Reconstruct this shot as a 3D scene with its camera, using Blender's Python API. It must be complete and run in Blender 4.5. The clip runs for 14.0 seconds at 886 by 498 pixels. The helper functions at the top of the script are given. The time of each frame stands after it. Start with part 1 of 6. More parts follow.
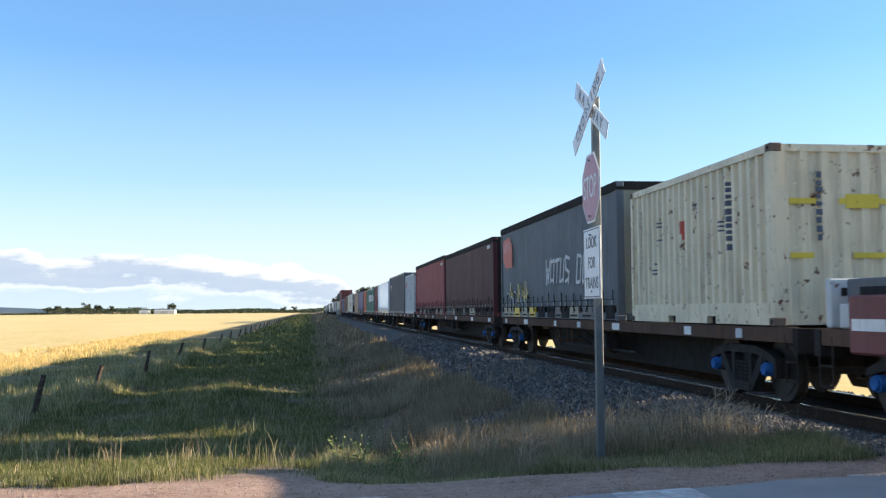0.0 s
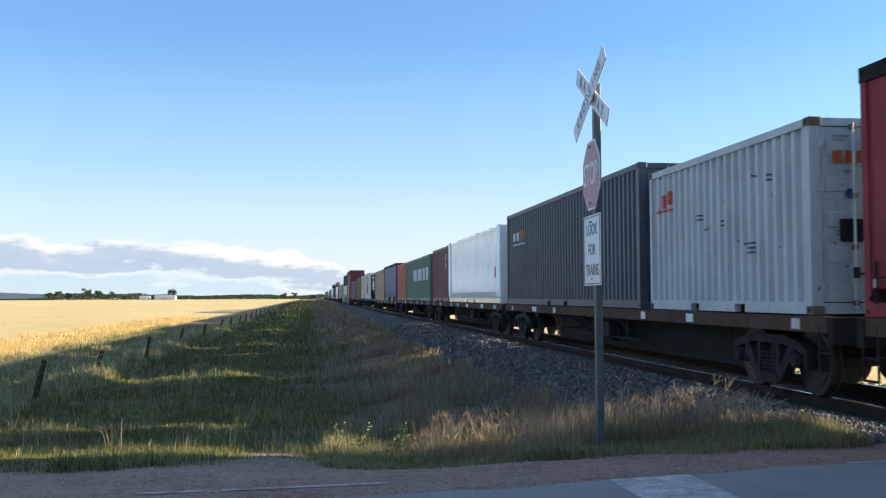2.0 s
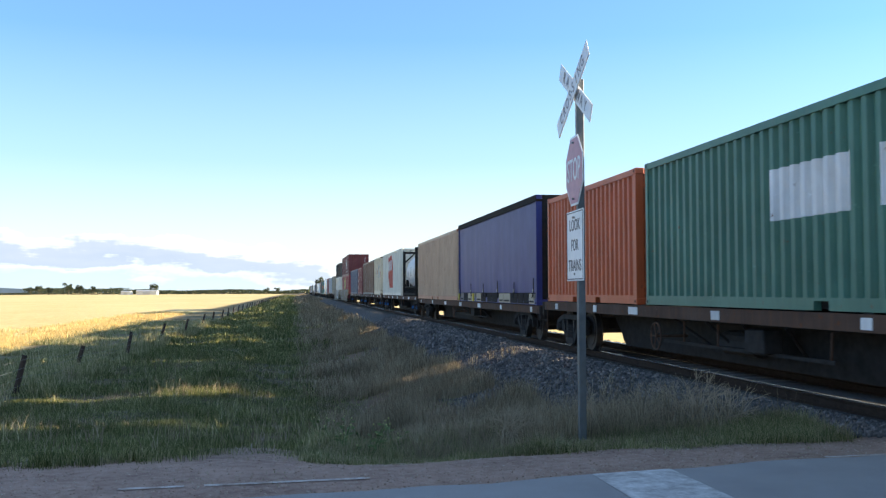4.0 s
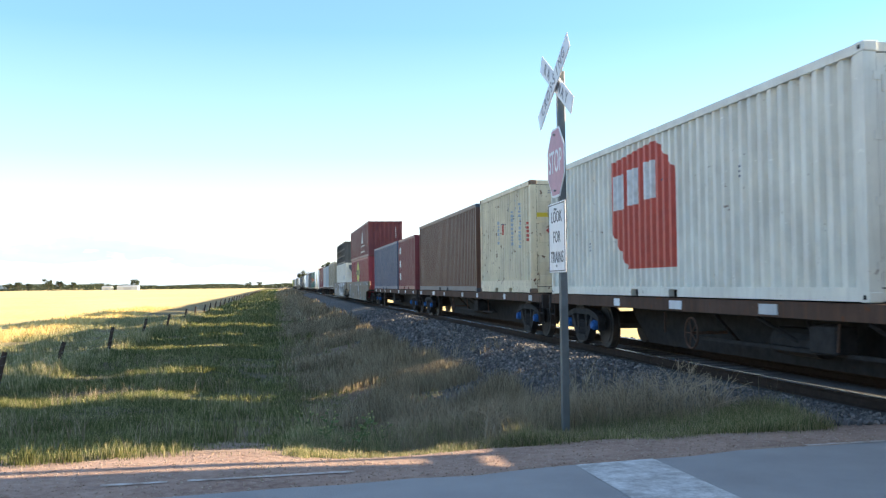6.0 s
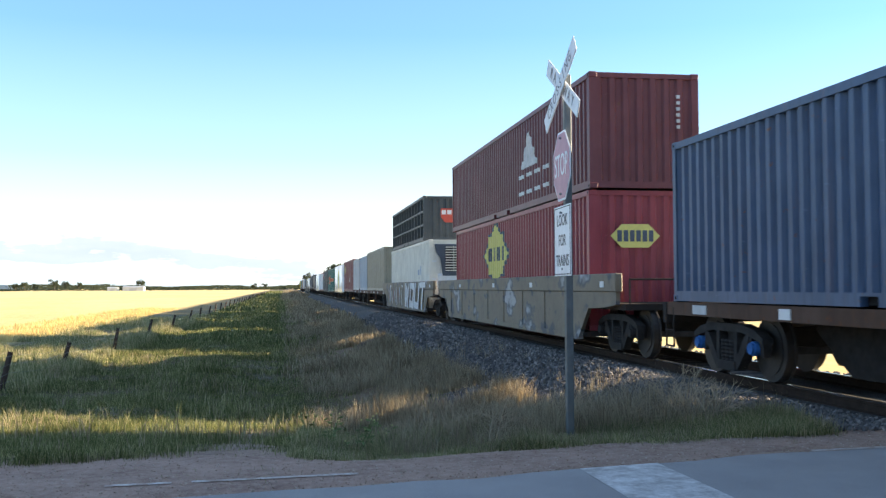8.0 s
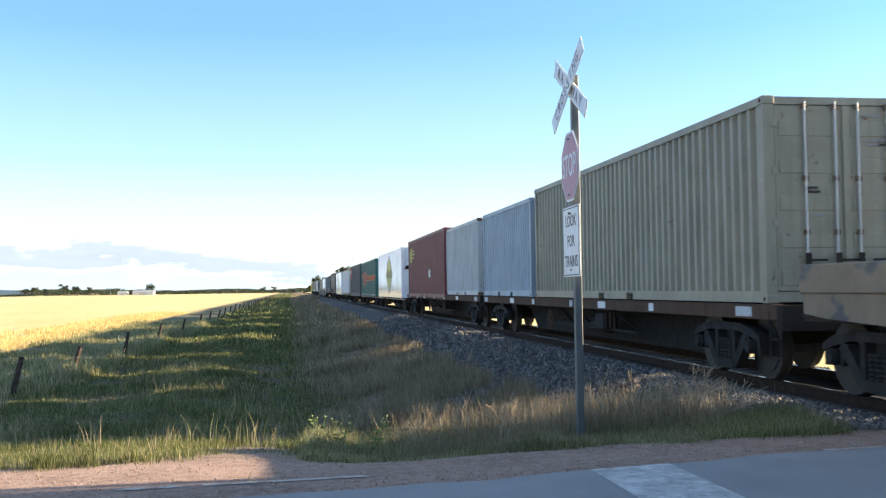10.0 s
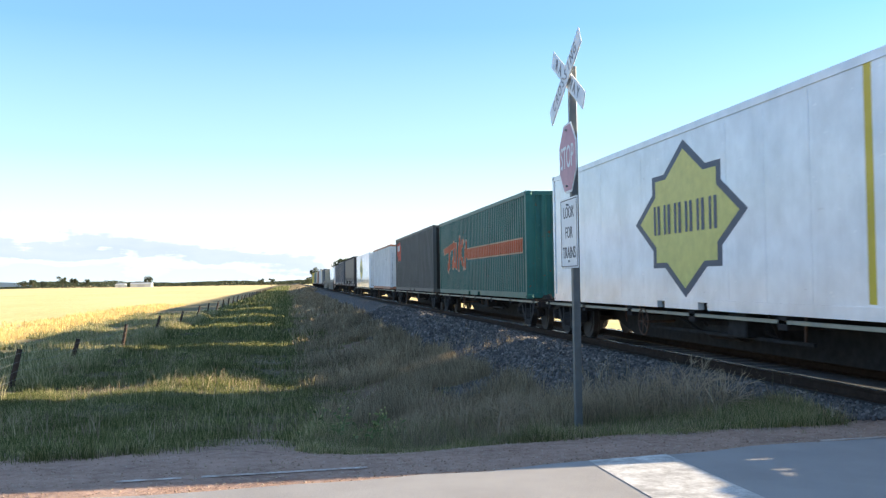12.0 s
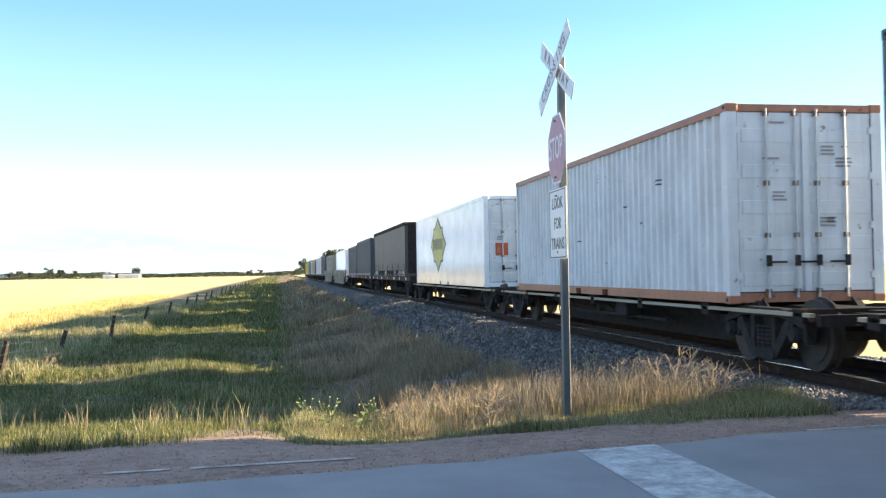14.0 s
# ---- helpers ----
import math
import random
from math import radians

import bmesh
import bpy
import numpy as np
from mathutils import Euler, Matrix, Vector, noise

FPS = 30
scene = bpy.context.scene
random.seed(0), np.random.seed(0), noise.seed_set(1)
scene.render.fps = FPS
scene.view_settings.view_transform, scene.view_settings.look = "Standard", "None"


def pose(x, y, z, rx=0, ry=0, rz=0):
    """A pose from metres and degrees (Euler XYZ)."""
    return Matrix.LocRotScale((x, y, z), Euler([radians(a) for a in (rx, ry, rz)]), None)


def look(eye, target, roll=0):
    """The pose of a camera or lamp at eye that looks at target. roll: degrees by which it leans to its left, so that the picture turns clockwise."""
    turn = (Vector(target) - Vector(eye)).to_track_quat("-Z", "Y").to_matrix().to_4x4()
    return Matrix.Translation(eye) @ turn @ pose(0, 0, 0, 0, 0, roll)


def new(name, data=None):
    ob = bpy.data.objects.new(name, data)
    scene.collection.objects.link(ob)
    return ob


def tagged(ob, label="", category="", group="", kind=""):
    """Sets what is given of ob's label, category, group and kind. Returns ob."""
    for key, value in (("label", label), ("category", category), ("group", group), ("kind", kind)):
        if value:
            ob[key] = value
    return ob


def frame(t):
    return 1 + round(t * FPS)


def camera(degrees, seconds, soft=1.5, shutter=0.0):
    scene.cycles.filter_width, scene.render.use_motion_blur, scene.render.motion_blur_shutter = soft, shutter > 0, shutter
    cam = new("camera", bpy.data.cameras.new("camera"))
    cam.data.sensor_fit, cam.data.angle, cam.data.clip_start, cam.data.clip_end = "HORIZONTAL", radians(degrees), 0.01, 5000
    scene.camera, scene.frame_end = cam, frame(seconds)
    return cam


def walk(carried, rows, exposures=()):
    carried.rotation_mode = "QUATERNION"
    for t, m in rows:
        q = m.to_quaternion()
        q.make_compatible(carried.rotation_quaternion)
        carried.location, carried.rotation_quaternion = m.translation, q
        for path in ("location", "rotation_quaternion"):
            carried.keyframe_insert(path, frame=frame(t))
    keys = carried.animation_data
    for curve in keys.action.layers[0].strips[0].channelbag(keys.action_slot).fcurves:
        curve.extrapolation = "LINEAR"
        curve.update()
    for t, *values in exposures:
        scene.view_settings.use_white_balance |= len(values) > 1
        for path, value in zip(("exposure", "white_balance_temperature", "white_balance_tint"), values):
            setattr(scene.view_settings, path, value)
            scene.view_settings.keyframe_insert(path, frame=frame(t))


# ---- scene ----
# ---- camera ----
cam = camera(48.6, 14.0, soft=1.3, shutter=0.06)
walk(cam, [
    (0, pose(0, 0, 1.5, 93.53, 0.40, -7.55)),
    (0.5, pose(0, 0, 1.5, 93.58, 0.65, -7.44)),
    (1, pose(0, 0, 1.5, 93.02, 0.65, -7.26)),
    (1.5, pose(0, 0, 1.5, 92.91, 0.39, -7.19)),
    (2, pose(0, 0, 1.5, 92.75, 0.23, -7.54)),
    (2.5, pose(0, 0, 1.5, 92.42, 0.23, -7.88)),
    (5, pose(0, 0, 1.5, 92.46, 0.37, -9.06)),
    (5.5, pose(0, 0, 1.5, 92.14, 0.59, -9.40)),
    (6, pose(0, 0, 1.5, 92.03, 0.65, -9.54)),
    (6.5, pose(0, 0, 1.5, 92.14, 0.68, -9.66)),
    (7, pose(0, 0, 1.5, 92.29, 0.56, -9.49)),
    (7.5, pose(0, 0, 1.5, 92.35, 0.39, -9.42)),
    (8, pose(0, 0, 1.5, 92.19, 0.30, -9.24)),
    (8.5, pose(0, 0, 1.5, 92.22, 0.48, -9.14)),
    (9, pose(0, 0, 1.5, 92.46, 0.81, -8.83)),
    (11.5, pose(0, 0, 1.5, 91.89, 0.60, -8.57)),
    (12, pose(0, 0, 1.5, 91.81, 0.85, -8.83)),
    (12.5, pose(0, 0, 1.5, 91.77, 0.93, -8.86)),
    (13, pose(0, 0, 1.5, 91.71, 0.86, -8.75)),
    (13.5, pose(0, 0, 1.5, 91.33, 0.91, -9.11)),
    (14, pose(0, 0, 1.5, 91.27, 0.90, -9.48)),
], exposures=[(0, 1.5, 6600, 10), (0.5, 1.38, 6600, 10), (2.0, 1.38, 6600, 10), (2.5, 1.48, 6600, 10), (5, 1.8, 6800, 10), (5.5, 1.92, 6900, 10), (6.5, 2.08, 7200, 10), (7.5, 2.0, 7100, 10), (9, 1.82, 6900, 10), (11.5, 1.82, 6800, 10), (12.5, 1.85, 6800, 10), (14, 2.05, 7000, 10)])

# ---- sky, sun ----
SUN_EL, SUN_AZ = radians(15.2), radians(90)
world = bpy.data.worlds.new("sky")
scene.world = world
world.use_nodes = True


def build_sky():
    nt = world.node_tree
    nt.nodes.clear()
    out = nt.nodes.new("ShaderNodeOutputWorld")
    bg = nt.nodes.new("ShaderNodeBackground")
    sky = nt.nodes.new("ShaderNodeTexSky")
    sky.sky_type, sky.sun_disc = "NISHITA", False
    sky.sun_elevation, sky.sun_rotation = SUN_EL, SUN_AZ
    sky.air_density, sky.dust_density, sky.ozone_density = 1.0, 0.8, 3.0
    bg.inputs[1].default_value = 0.086
    tc = nt.nodes.new("ShaderNodeTexCoord")
    sep = nt.nodes.new("ShaderNodeSeparateXYZ")
    nt.links.new(tc.outputs["Generated"], sep.inputs[0])
    clear = ramp(nt, sep.outputs[2], [(0.0, 1.0), (0.33, 1.0), (0.6, 0.3)])
    blue = mix(nt, clear, sky.outputs[0], (0.56, 0.93, 1.22), "MULTIPLY")
    haze = ramp(nt, sep.outputs[2], [(0.0, 0.95), (0.05, 0.78), (0.13, 0.34), (0.25, 0.09), (0.42, 0.08), (0.6, 0.13)])
    c = mix(nt, haze, blue, (4.0, 4.45, 4.7))
    # low flat-based bank of cumulus over the field, thinning towards the line
    def calc(op, p, q):
        n = nt.nodes.new("ShaderNodeMath")
        n.operation = op
        for sock, v in zip(n.inputs, (p, q)):
            if hasattr(v, "is_output"):
                nt.links.new(v, sock)
            else:
                sock.default_value = v
        return n.outputs[0]

    def puff(stretch, scale, detail, shift=0.0):
        mp = nt.nodes.new("ShaderNodeMapping")
        mp.inputs["Scale"].default_value = stretch
        mp.inputs["Location"].default_value = (shift, 0.0, shift)
        nt.links.new(tc.outputs["Generated"], mp.inputs[0])
        n = node(nt, "ShaderNodeTexNoise", Scale=scale, Detail=detail, Roughness=0.55)
        nt.links.new(mp.outputs[0], n.inputs["Vector"])
        return calc("SUBTRACT", n.outputs["Fac"], 0.5)

    height = ramp(nt, calc("ADD", sep.outputs[0], 0.5), [(0.0, 0.056), (0.3, 0.059), (0.44, 0.050), (0.53, 0.030), (0.58, 0.0), (1.0, 0.0)])
    top = calc("ADD", height, calc("MULTIPLY", puff((9, 9, 14), 2.2, 8.0), 0.042))
    below = calc("SUBTRACT", top, sep.outputs[2])
    sunk = calc("MULTIPLY", calc("ADD", below, calc("MULTIPLY", puff((7, 7, 40), 1.8, 6.0, 0.7), 0.05)), 9.0)
    cover = ramp(nt, calc("MULTIPLY", below, 100.0), [(0.0, 0.0), (0.28, 0.9), (1.0, 0.95)])
    cover = mix(nt, 1.0, cover, ramp(nt, sep.outputs[2], [(0.0, 0.75), (0.02, 0.9), (0.035, 1.0)]), "MULTIPLY")
    tone = ramp(nt, sunk, [(0.0, (1.0, 1.0, 1.0)), (0.06, (0.95, 0.97, 0.99)), (0.13, (0.55, 0.64, 0.78)), (0.25, (0.50, 0.60, 0.76)), (0.30, (0.84, 0.92, 0.97)), (0.38, (0.60, 0.75, 0.88)), (0.55, (0.62, 0.79, 0.92))])
    tone = mix(nt, 1.0, tone, (4.7, 4.75, 4.8), "MULTIPLY")
    c = mix(nt, cover, c, tone)
    nt.links.new(c, bg.inputs[0])
    nt.links.new(bg.outputs[0], out.inputs[0])


sun = new("sun", bpy.data.lights.new("sun", "SUN"))
sun.data.energy, sun.data.angle, sun.data.color = 5.0, radians(0.53), (1.0, 0.83, 0.6)
sun.matrix_basis = look((math.cos(SUN_EL) * 100, 0, math.sin(SUN_EL) * 100), (0, 0, 0))


# ---- materials ----
def mat(name, rough=0.6, metal=0.0):
    m = bpy.data.materials.new(name)
    m.use_nodes = True
    nt = m.node_tree
    b = nt.nodes["Principled BSDF"]
    b.inputs["Roughness"].default_value, b.inputs["Metallic"].default_value = rough, metal
    return m, nt, b


def node(nt, kind, **kw):
    n = nt.nodes.new(kind)
    for k, v in kw.items():
        n.inputs[k].default_value = v
    return n


def noise_tex(nt, scale, detail=4, rough=0.6, stretch=(1, 1, 1), world_space=False):
    c = nt.nodes.new("ShaderNodeNewGeometry" if world_space else "ShaderNodeTexCoord")
    mp = nt.nodes.new("ShaderNodeMapping")
    mp.inputs["Scale"].default_value = stretch
    nt.links.new(c.outputs["Position" if world_space else "Object"], mp.inputs[0])
    n = node(nt, "ShaderNodeTexNoise", Scale=scale, Detail=detail, Roughness=rough)
    nt.links.new(mp.outputs[0], n.inputs["Vector"])
    return n.outputs["Fac"]


def ramp(nt, fac, stops):
    r = nt.nodes.new("ShaderNodeValToRGB")
    while len(r.color_ramp.elements) < len(stops):
        r.color_ramp.elements.new(0.5)
    for e, (p, c) in zip(r.color_ramp.elements, stops):
        e.position = p
        e.color = (c, c, c, 1) if isinstance(c, (int, float)) else (*c, 1)
    nt.links.new(fac, r.inputs[0])
    return r.outputs[0]


def mix(nt, fac, a, b, blend="MIX"):
    n = nt.nodes.new("ShaderNodeMix")
    n.data_type, n.blend_type = "RGBA", blend
    for sock, v in ((n.inputs["Factor"], fac), (n.inputs["A"], a), (n.inputs["B"], b)):
        if hasattr(v, "is_output"):
            nt.links.new(v, sock)
        elif isinstance(v, (int, float)):
            sock.default_value = v
        else:
            sock.default_value = (*v, 1)
    return n.outputs["Result"]


def bump(nt, b, height, strength=0.3, dist=0.02):
    n = node(nt, "ShaderNodeBump", Strength=strength, Distance=dist)
    nt.links.new(height, n.inputs["Height"])
    nt.links.new(n.outputs[0], b.inputs["Normal"])


def paint(name, col, rust=0.5, dirt=0.5, rough=0.45, rust_col=(0.14, 0.055, 0.025)):
    """Weathered paint: faded patches, vertical dirt runs, rust spots."""
    m, nt, b = mat(name, rough)
    b.inputs["Specular IOR Level"].default_value = 0.35 if rough < 0.55 else 0.12
    fade = tuple(min(1, c * 1.25 + 0.01) for c in col)
    dark = tuple(c * 0.62 for c in col)
    c = mix(nt, ramp(nt, noise_tex(nt, 1.3, 5), [(0.35, 0.0), (0.7, 1.0)]), col, fade)
    runs = ramp(nt, noise_tex(nt, 3.0, 5, 0.65, (3, 3, 0.25)), [(0.5, 0.0), (0.8, dirt)])
    c = mix(nt, runs, c, dark)
    spots = ramp(nt, noise_tex(nt, 5.0, 8, 0.72), [(0.67 - rust * 0.1, 0.0), (0.72 - rust * 0.1, 1.0)])
    c = mix(nt, spots, c, rust_col)
    bleed = ramp(nt, noise_tex(nt, 2.2, 6, 0.7, (2.5, 2.5, 0.16)), [(0.60 - rust * 0.07, 0.0), (0.74, 0.8 * min(1.0, rust * 1.4))])
    c = mix(nt, bleed, c, tuple(0.5 * a + 0.5 * q for a, q in zip(col, (0.22, 0.10, 0.045))))
    scuff = ramp(nt, noise_tex(nt, 14, 3, 0.5, (1, 0.25, 1)), [(0.7, 0.0), (0.74, 0.5)])
    c = mix(nt, scuff, c, tuple(min(1, q * 1.5 + 0.04) for q in col))
    nt.links.new(c, b.inputs["Base Color"])
    bump(nt, b, noise_tex(nt, 9, 6), 0.15, 0.012)
    return m


def plain(name, col, rough=0.6, metal=0.0, var=0.35, scale=6.0, bmp=0.15):
    m, nt, b = mat(name, rough, metal)
    b.inputs["Specular IOR Level"].default_value = 0.5 if rough < 0.6 or metal else 0.1
    lo, hi = tuple(c * (1 - var) for c in col), tuple(min(1, c * (1 + var)) for c in col)
    c = mix(nt, ramp(nt, noise_tex(nt, scale, 7, 0.65), [(0.3, 0.0), (0.7, 1.0)]), lo, hi)
    nt.links.new(c, b.inputs["Base Color"])
    if bmp:
        bump(nt, b, noise_tex(nt, scale * 4, 5), bmp, 0.01)
    return m


build_sky()
MAT = {}


def paints():
    M = MAT
    M["cream"] = paint("cream_paint", (0.61, 0.54, 0.39), 0.85, 0.55)
    M["white"] = paint("white_paint", (0.60, 0.62, 0.63), 0.35, 0.35)
    M["offwhite"] = paint("off_white_paint", (0.62, 0.61, 0.54), 0.35, 0.4)
    M["gloss"] = paint("glossy_white_panel", (0.70, 0.73, 0.76), 0.02, 0.1, 0.12)
    M["gloss"].node_tree.nodes["Principled BSDF"].inputs["Specular IOR Level"].default_value = 0.6
    M["greyblue"] = paint("pale_grey_paint", (0.42, 0.45, 0.47), 0.45, 0.4)
    M["slate"] = paint("slate_grey_paint", (0.052, 0.068, 0.092), 0.12, 0.4)
    M["seablue"] = paint("dull_blue_paint", (0.04, 0.08, 0.15), 0.45, 0.9)
    M["maroon"] = paint("maroon_paint", (0.165, 0.036, 0.046), 0.3, 0.5)
    M["dkmaroon"] = paint("dark_maroon_paint", (0.12, 0.028, 0.035), 0.3, 0.5)
    M["red"] = paint("red_paint", (0.235, 0.035, 0.048), 0.25, 0.5)
    M["oxide"] = paint("brown_oxide_paint", (0.118, 0.06, 0.043), 0.6, 0.6)
    M["tan"] = paint("faded_tan_paint", (0.44, 0.30, 0.205), 0.6, 0.6)
    M["rustrail"] = paint("rusty_salmon_rail_paint", (0.34, 0.14, 0.08), 0.6, 0.6)
    M["green"] = paint("green_paint", (0.05, 0.155, 0.115), 0.3, 0.4)
    M["teal"] = paint("teal_paint", (0.014, 0.115, 0.10), 0.5, 0.9)
    M["orange"] = paint("orange_paint", (0.45, 0.09, 0.03), 0.3, 0.4)
    M["dkgreen"] = paint("dark_slate_paint", (0.056, 0.066, 0.07), 0.2, 0.5, 0.5)
    M["khaki"] = paint("grey_khaki_paint", (0.26, 0.245, 0.19), 0.4, 0.5)
    M["palebl"] = paint("pale_blue_grey_paint", (0.30, 0.37, 0.44), 0.3, 0.4)
    M["yellow"] = paint("yellow_paint", (0.55, 0.42, 0.04), 0.3, 0.4)
    M["curt_grey"] = paint("grey_curtain_fabric", (0.12, 0.135, 0.15), 0.05, 1.0, 0.6)
    M["curt_maroon"] = paint("dark_maroon_curtain", (0.075, 0.026, 0.032), 0.02, 0.8, 0.6)
    M["curt_red"] = paint("red_curtain_fabric", (0.25, 0.04, 0.05), 0.02, 0.9, 0.58)
    M["curt_blue"] = paint("blue_curtain_fabric", (0.022, 0.032, 0.16), 0.02, 0.6, 0.5)
    M["curt_black"] = paint("black_curtain_fabric", (0.045, 0.045, 0.05), 0.02, 0.5, 0.5)
    M["dark"] = plain("dark_steel", (0.026, 0.024, 0.023), 0.8)
    M["frame"] = paint("grimy_wagon_steel", (0.024, 0.02, 0.019), 0.55, 0.6, 0.85)
    M["sill"] = paint("rusty_brown_sill_steel", (0.085, 0.05, 0.036), 0.8, 0.7, 0.8)
    M["bogie"] = plain("grimy_cast_steel", (0.034, 0.031, 0.03), 0.75)
    M["wheel"] = plain("wheel_steel", (0.03, 0.025, 0.022), 0.6, 0.3)
    M["blue"] = plain("bright_blue_cap", (0.025, 0.11, 0.30), 0.7, 0, 0.4)
    gm, gn, gb = mat("sprayed_well_steel", 0.65)
    blot = ramp(gn, noise_tex(gn, 0.9, 3, 0.5, (1, 1, 1.6)), [(0.36, (0.07, 0.075, 0.085)), (0.39, (0.18, 0.145, 0.105)), (0.57, (0.21, 0.17, 0.12)), (0.62, (0.08, 0.085, 0.095)), (0.69, (0.38, 0.38, 0.38))])
    blot = mix(gn, ramp(gn, noise_tex(gn, 4, 7, 0.7), [(0.5, 0.0), (0.75, 0.6)]), blot, (0.12, 0.08, 0.055))
    gn.links.new(blot, gb.inputs["Base Color"])
    bump(gn, gb, noise_tex(gn, 9, 6), 0.12, 0.01)
    M["well"] = gm
    M["rail"] = plain("rail_steel", (0.75, 0.73, 0.70), 0.22, 1.0, 0.1, bmp=0)
    M["railside"] = plain("rusty_rail_web", (0.04, 0.025, 0.018), 0.85)
    M["sleeper"] = plain("concrete_sleeper", (0.11, 0.10, 0.09), 0.9)
    M["signpost"] = plain("dull_grey_post_steel", (0.12, 0.13, 0.13), 0.55, 0.2, 0.2)
    M["steelgal"] = plain("galvanised_steel", (0.30, 0.32, 0.33), 0.45, 0.5, 0.2)
    M["post"] = plain("weathered_dark_timber", (0.07, 0.05, 0.04), 0.9)
    M["signwhite"] = plain("white_sign_sheet", (0.75, 0.76, 0.78), 0.4, 0, 0.08)
    M["signred"] = plain("faded_red_sign_sheet", (0.52, 0.26, 0.31), 0.5, 0, 0.12)
    M["signblack"] = plain("black_sign_ink", (0.06, 0.06, 0.07), 0.5, 0, 0.1, bmp=0)
    M["fadedink"] = plain("faded_sign_ink", (0.30, 0.30, 0.32), 0.6, 0, 0.15, bmp=0)
    M["casting"] = paint("rusty_corner_steel", (0.15, 0.11, 0.085), 0.9, 0.6, 0.8)
    M["pewter"] = plain("dull_white_tank_paint", (0.70, 0.71, 0.71), 0.45, 0.0, 0.08)
    M["black"] = plain("black_rubber", (0.02, 0.02, 0.022), 0.7)
    M["graffiti"] = plain("white_spray_paint", (0.62, 0.63, 0.63), 0.6, 0, 0.2)
    M["logored"] = plain("faded_red_decal", (0.5, 0.07, 0.045), 0.5, 0, 0.15)
    M["logoyellow"] = plain("yellow_decal", (0.64, 0.58, 0.17), 0.5, 0, 0.1)
    M["logonavy"] = plain("navy_decal", (0.05, 0.07, 0.11), 0.5, 0, 0.1)


paints()


# ---- mesh helpers ----
def mesh_ob(name, bm, material, parent=None, label="", smooth=False):
    me = bpy.data.meshes.new(name)
    if smooth:
        for f in bm.faces:
            f.smooth = True
    bm.to_mesh(me)
    bm.free()
    me.materials.append(material)
    ob = new(name, me)
    if parent:
        ob.parent = parent
    if label:
        ob["label"] = label
    return ob


def part(name, bm, material, parent, label="", smooth=False):
    return mesh_ob(name, bm, material, parent, label, smooth)


def box(bm, x0, x1, y0, y1, z0, z1):
    v = [bm.verts.new(p) for p in ((x0, y0, z0), (x1, y0, z0), (x1, y1, z0), (x0, y1, z0), (x0, y0, z1), (x1, y0, z1), (x1, y1, z1), (x0, y1, z1))]
    for f in ((3, 2, 1, 0), (4, 5, 6, 7), (0, 1, 5, 4), (1, 2, 6, 5), (2, 3, 7, 6), (3, 0, 4, 7)):
        bm.faces.new([v[i] for i in f])
    return bm


def boxes(*bs):
    bm = bmesh.new()
    for b in bs:
        box(bm, *b)
    return bm


def bevelled(bm, w=0.01):
    bmesh.ops.bevel(bm, geom=list(bm.edges), offset=w, segments=1, affect="EDGES")
    return bm


def cyl(bm, centre, axis, r, depth, seg=20, r2=None):
    rot = {"x": Matrix.Rotation(radians(90), 4, "Y"), "y": Matrix.Rotation(radians(90), 4, "X"), "z": Matrix.Identity(4)}[axis]
    bmesh.ops.create_cone(bm, cap_ends=True, segments=seg, radius1=r, radius2=r if r2 is None else r2, depth=depth, matrix=Matrix.Translation(centre) @ rot)
    return bm


def bar(bm, a, b, r, seg=6, r2=None):
    a, b = Vector(a), Vector(b)
    m = Matrix.Translation((a + b) / 2) @ (b - a).to_track_quat("Z", "Y").to_matrix().to_4x4()
    bmesh.ops.create_cone(bm, cap_ends=True, segments=seg, radius1=r, radius2=r if r2 is None else r2, depth=(b - a).length, matrix=m)
    return bm


def prism(bm, poly, x0, x1):
    """A (y, z) outline pushed from x0 to x1."""
    a = [bm.verts.new((x0, y, z)) for y, z in poly]
    b = [bm.verts.new((x1, y, z)) for y, z in poly]
    bm.faces.new(a[::-1])
    bm.faces.new(b)
    n = len(poly)
    for i in range(n):
        bm.faces.new((a[i], a[(i + 1) % n], b[(i + 1) % n], b[i]))
    bmesh.ops.recalc_face_normals(bm, faces=bm.faces)
    return bm


# ---- corrugated walls and what is painted on them ----
def waves(length, pitch, depth):
    """Breakpoints (along, inwards) of a trapezoid corrugation."""
    n = max(1, round(length / pitch))
    p = length / n
    pts = []
    for i in range(n):
        pts += [(i * p, 0.0), (i * p + 0.34 * p, 0.0), (i * p + 0.49 * p, depth), (i * p + 0.85 * p, depth)]
    return pts + [(length, 0.0)]


def sheet(profile, z0, z1, put):
    bm = bmesh.new()
    lo = [bm.verts.new(put(a, d, z0)) for a, d in profile]
    hi = [bm.verts.new(put(a, d, z1)) for a, d in profile]
    for i in range(len(profile) - 1):
        bm.faces.new((lo[i], lo[i + 1], hi[i + 1], hi[i]))
    return bm


def clip_strip(poly, lo, hi):
    for edge, sign in ((lo, 1), (hi, -1)):
        res = []
        for i, p in enumerate(poly):
            q = poly[(i + 1) % len(poly)]
            dp, dq = sign * (p[0] - edge), sign * (q[0] - edge)
            if dp >= 0:
                res.append(p)
            if dp * dq < 0:
                k = dp / (dp - dq)
                res.append((p[0] + k * (q[0] - p[0]), p[1] + k * (q[1] - p[1])))
        poly = res
        if len(poly) < 3:
            return []
    return poly


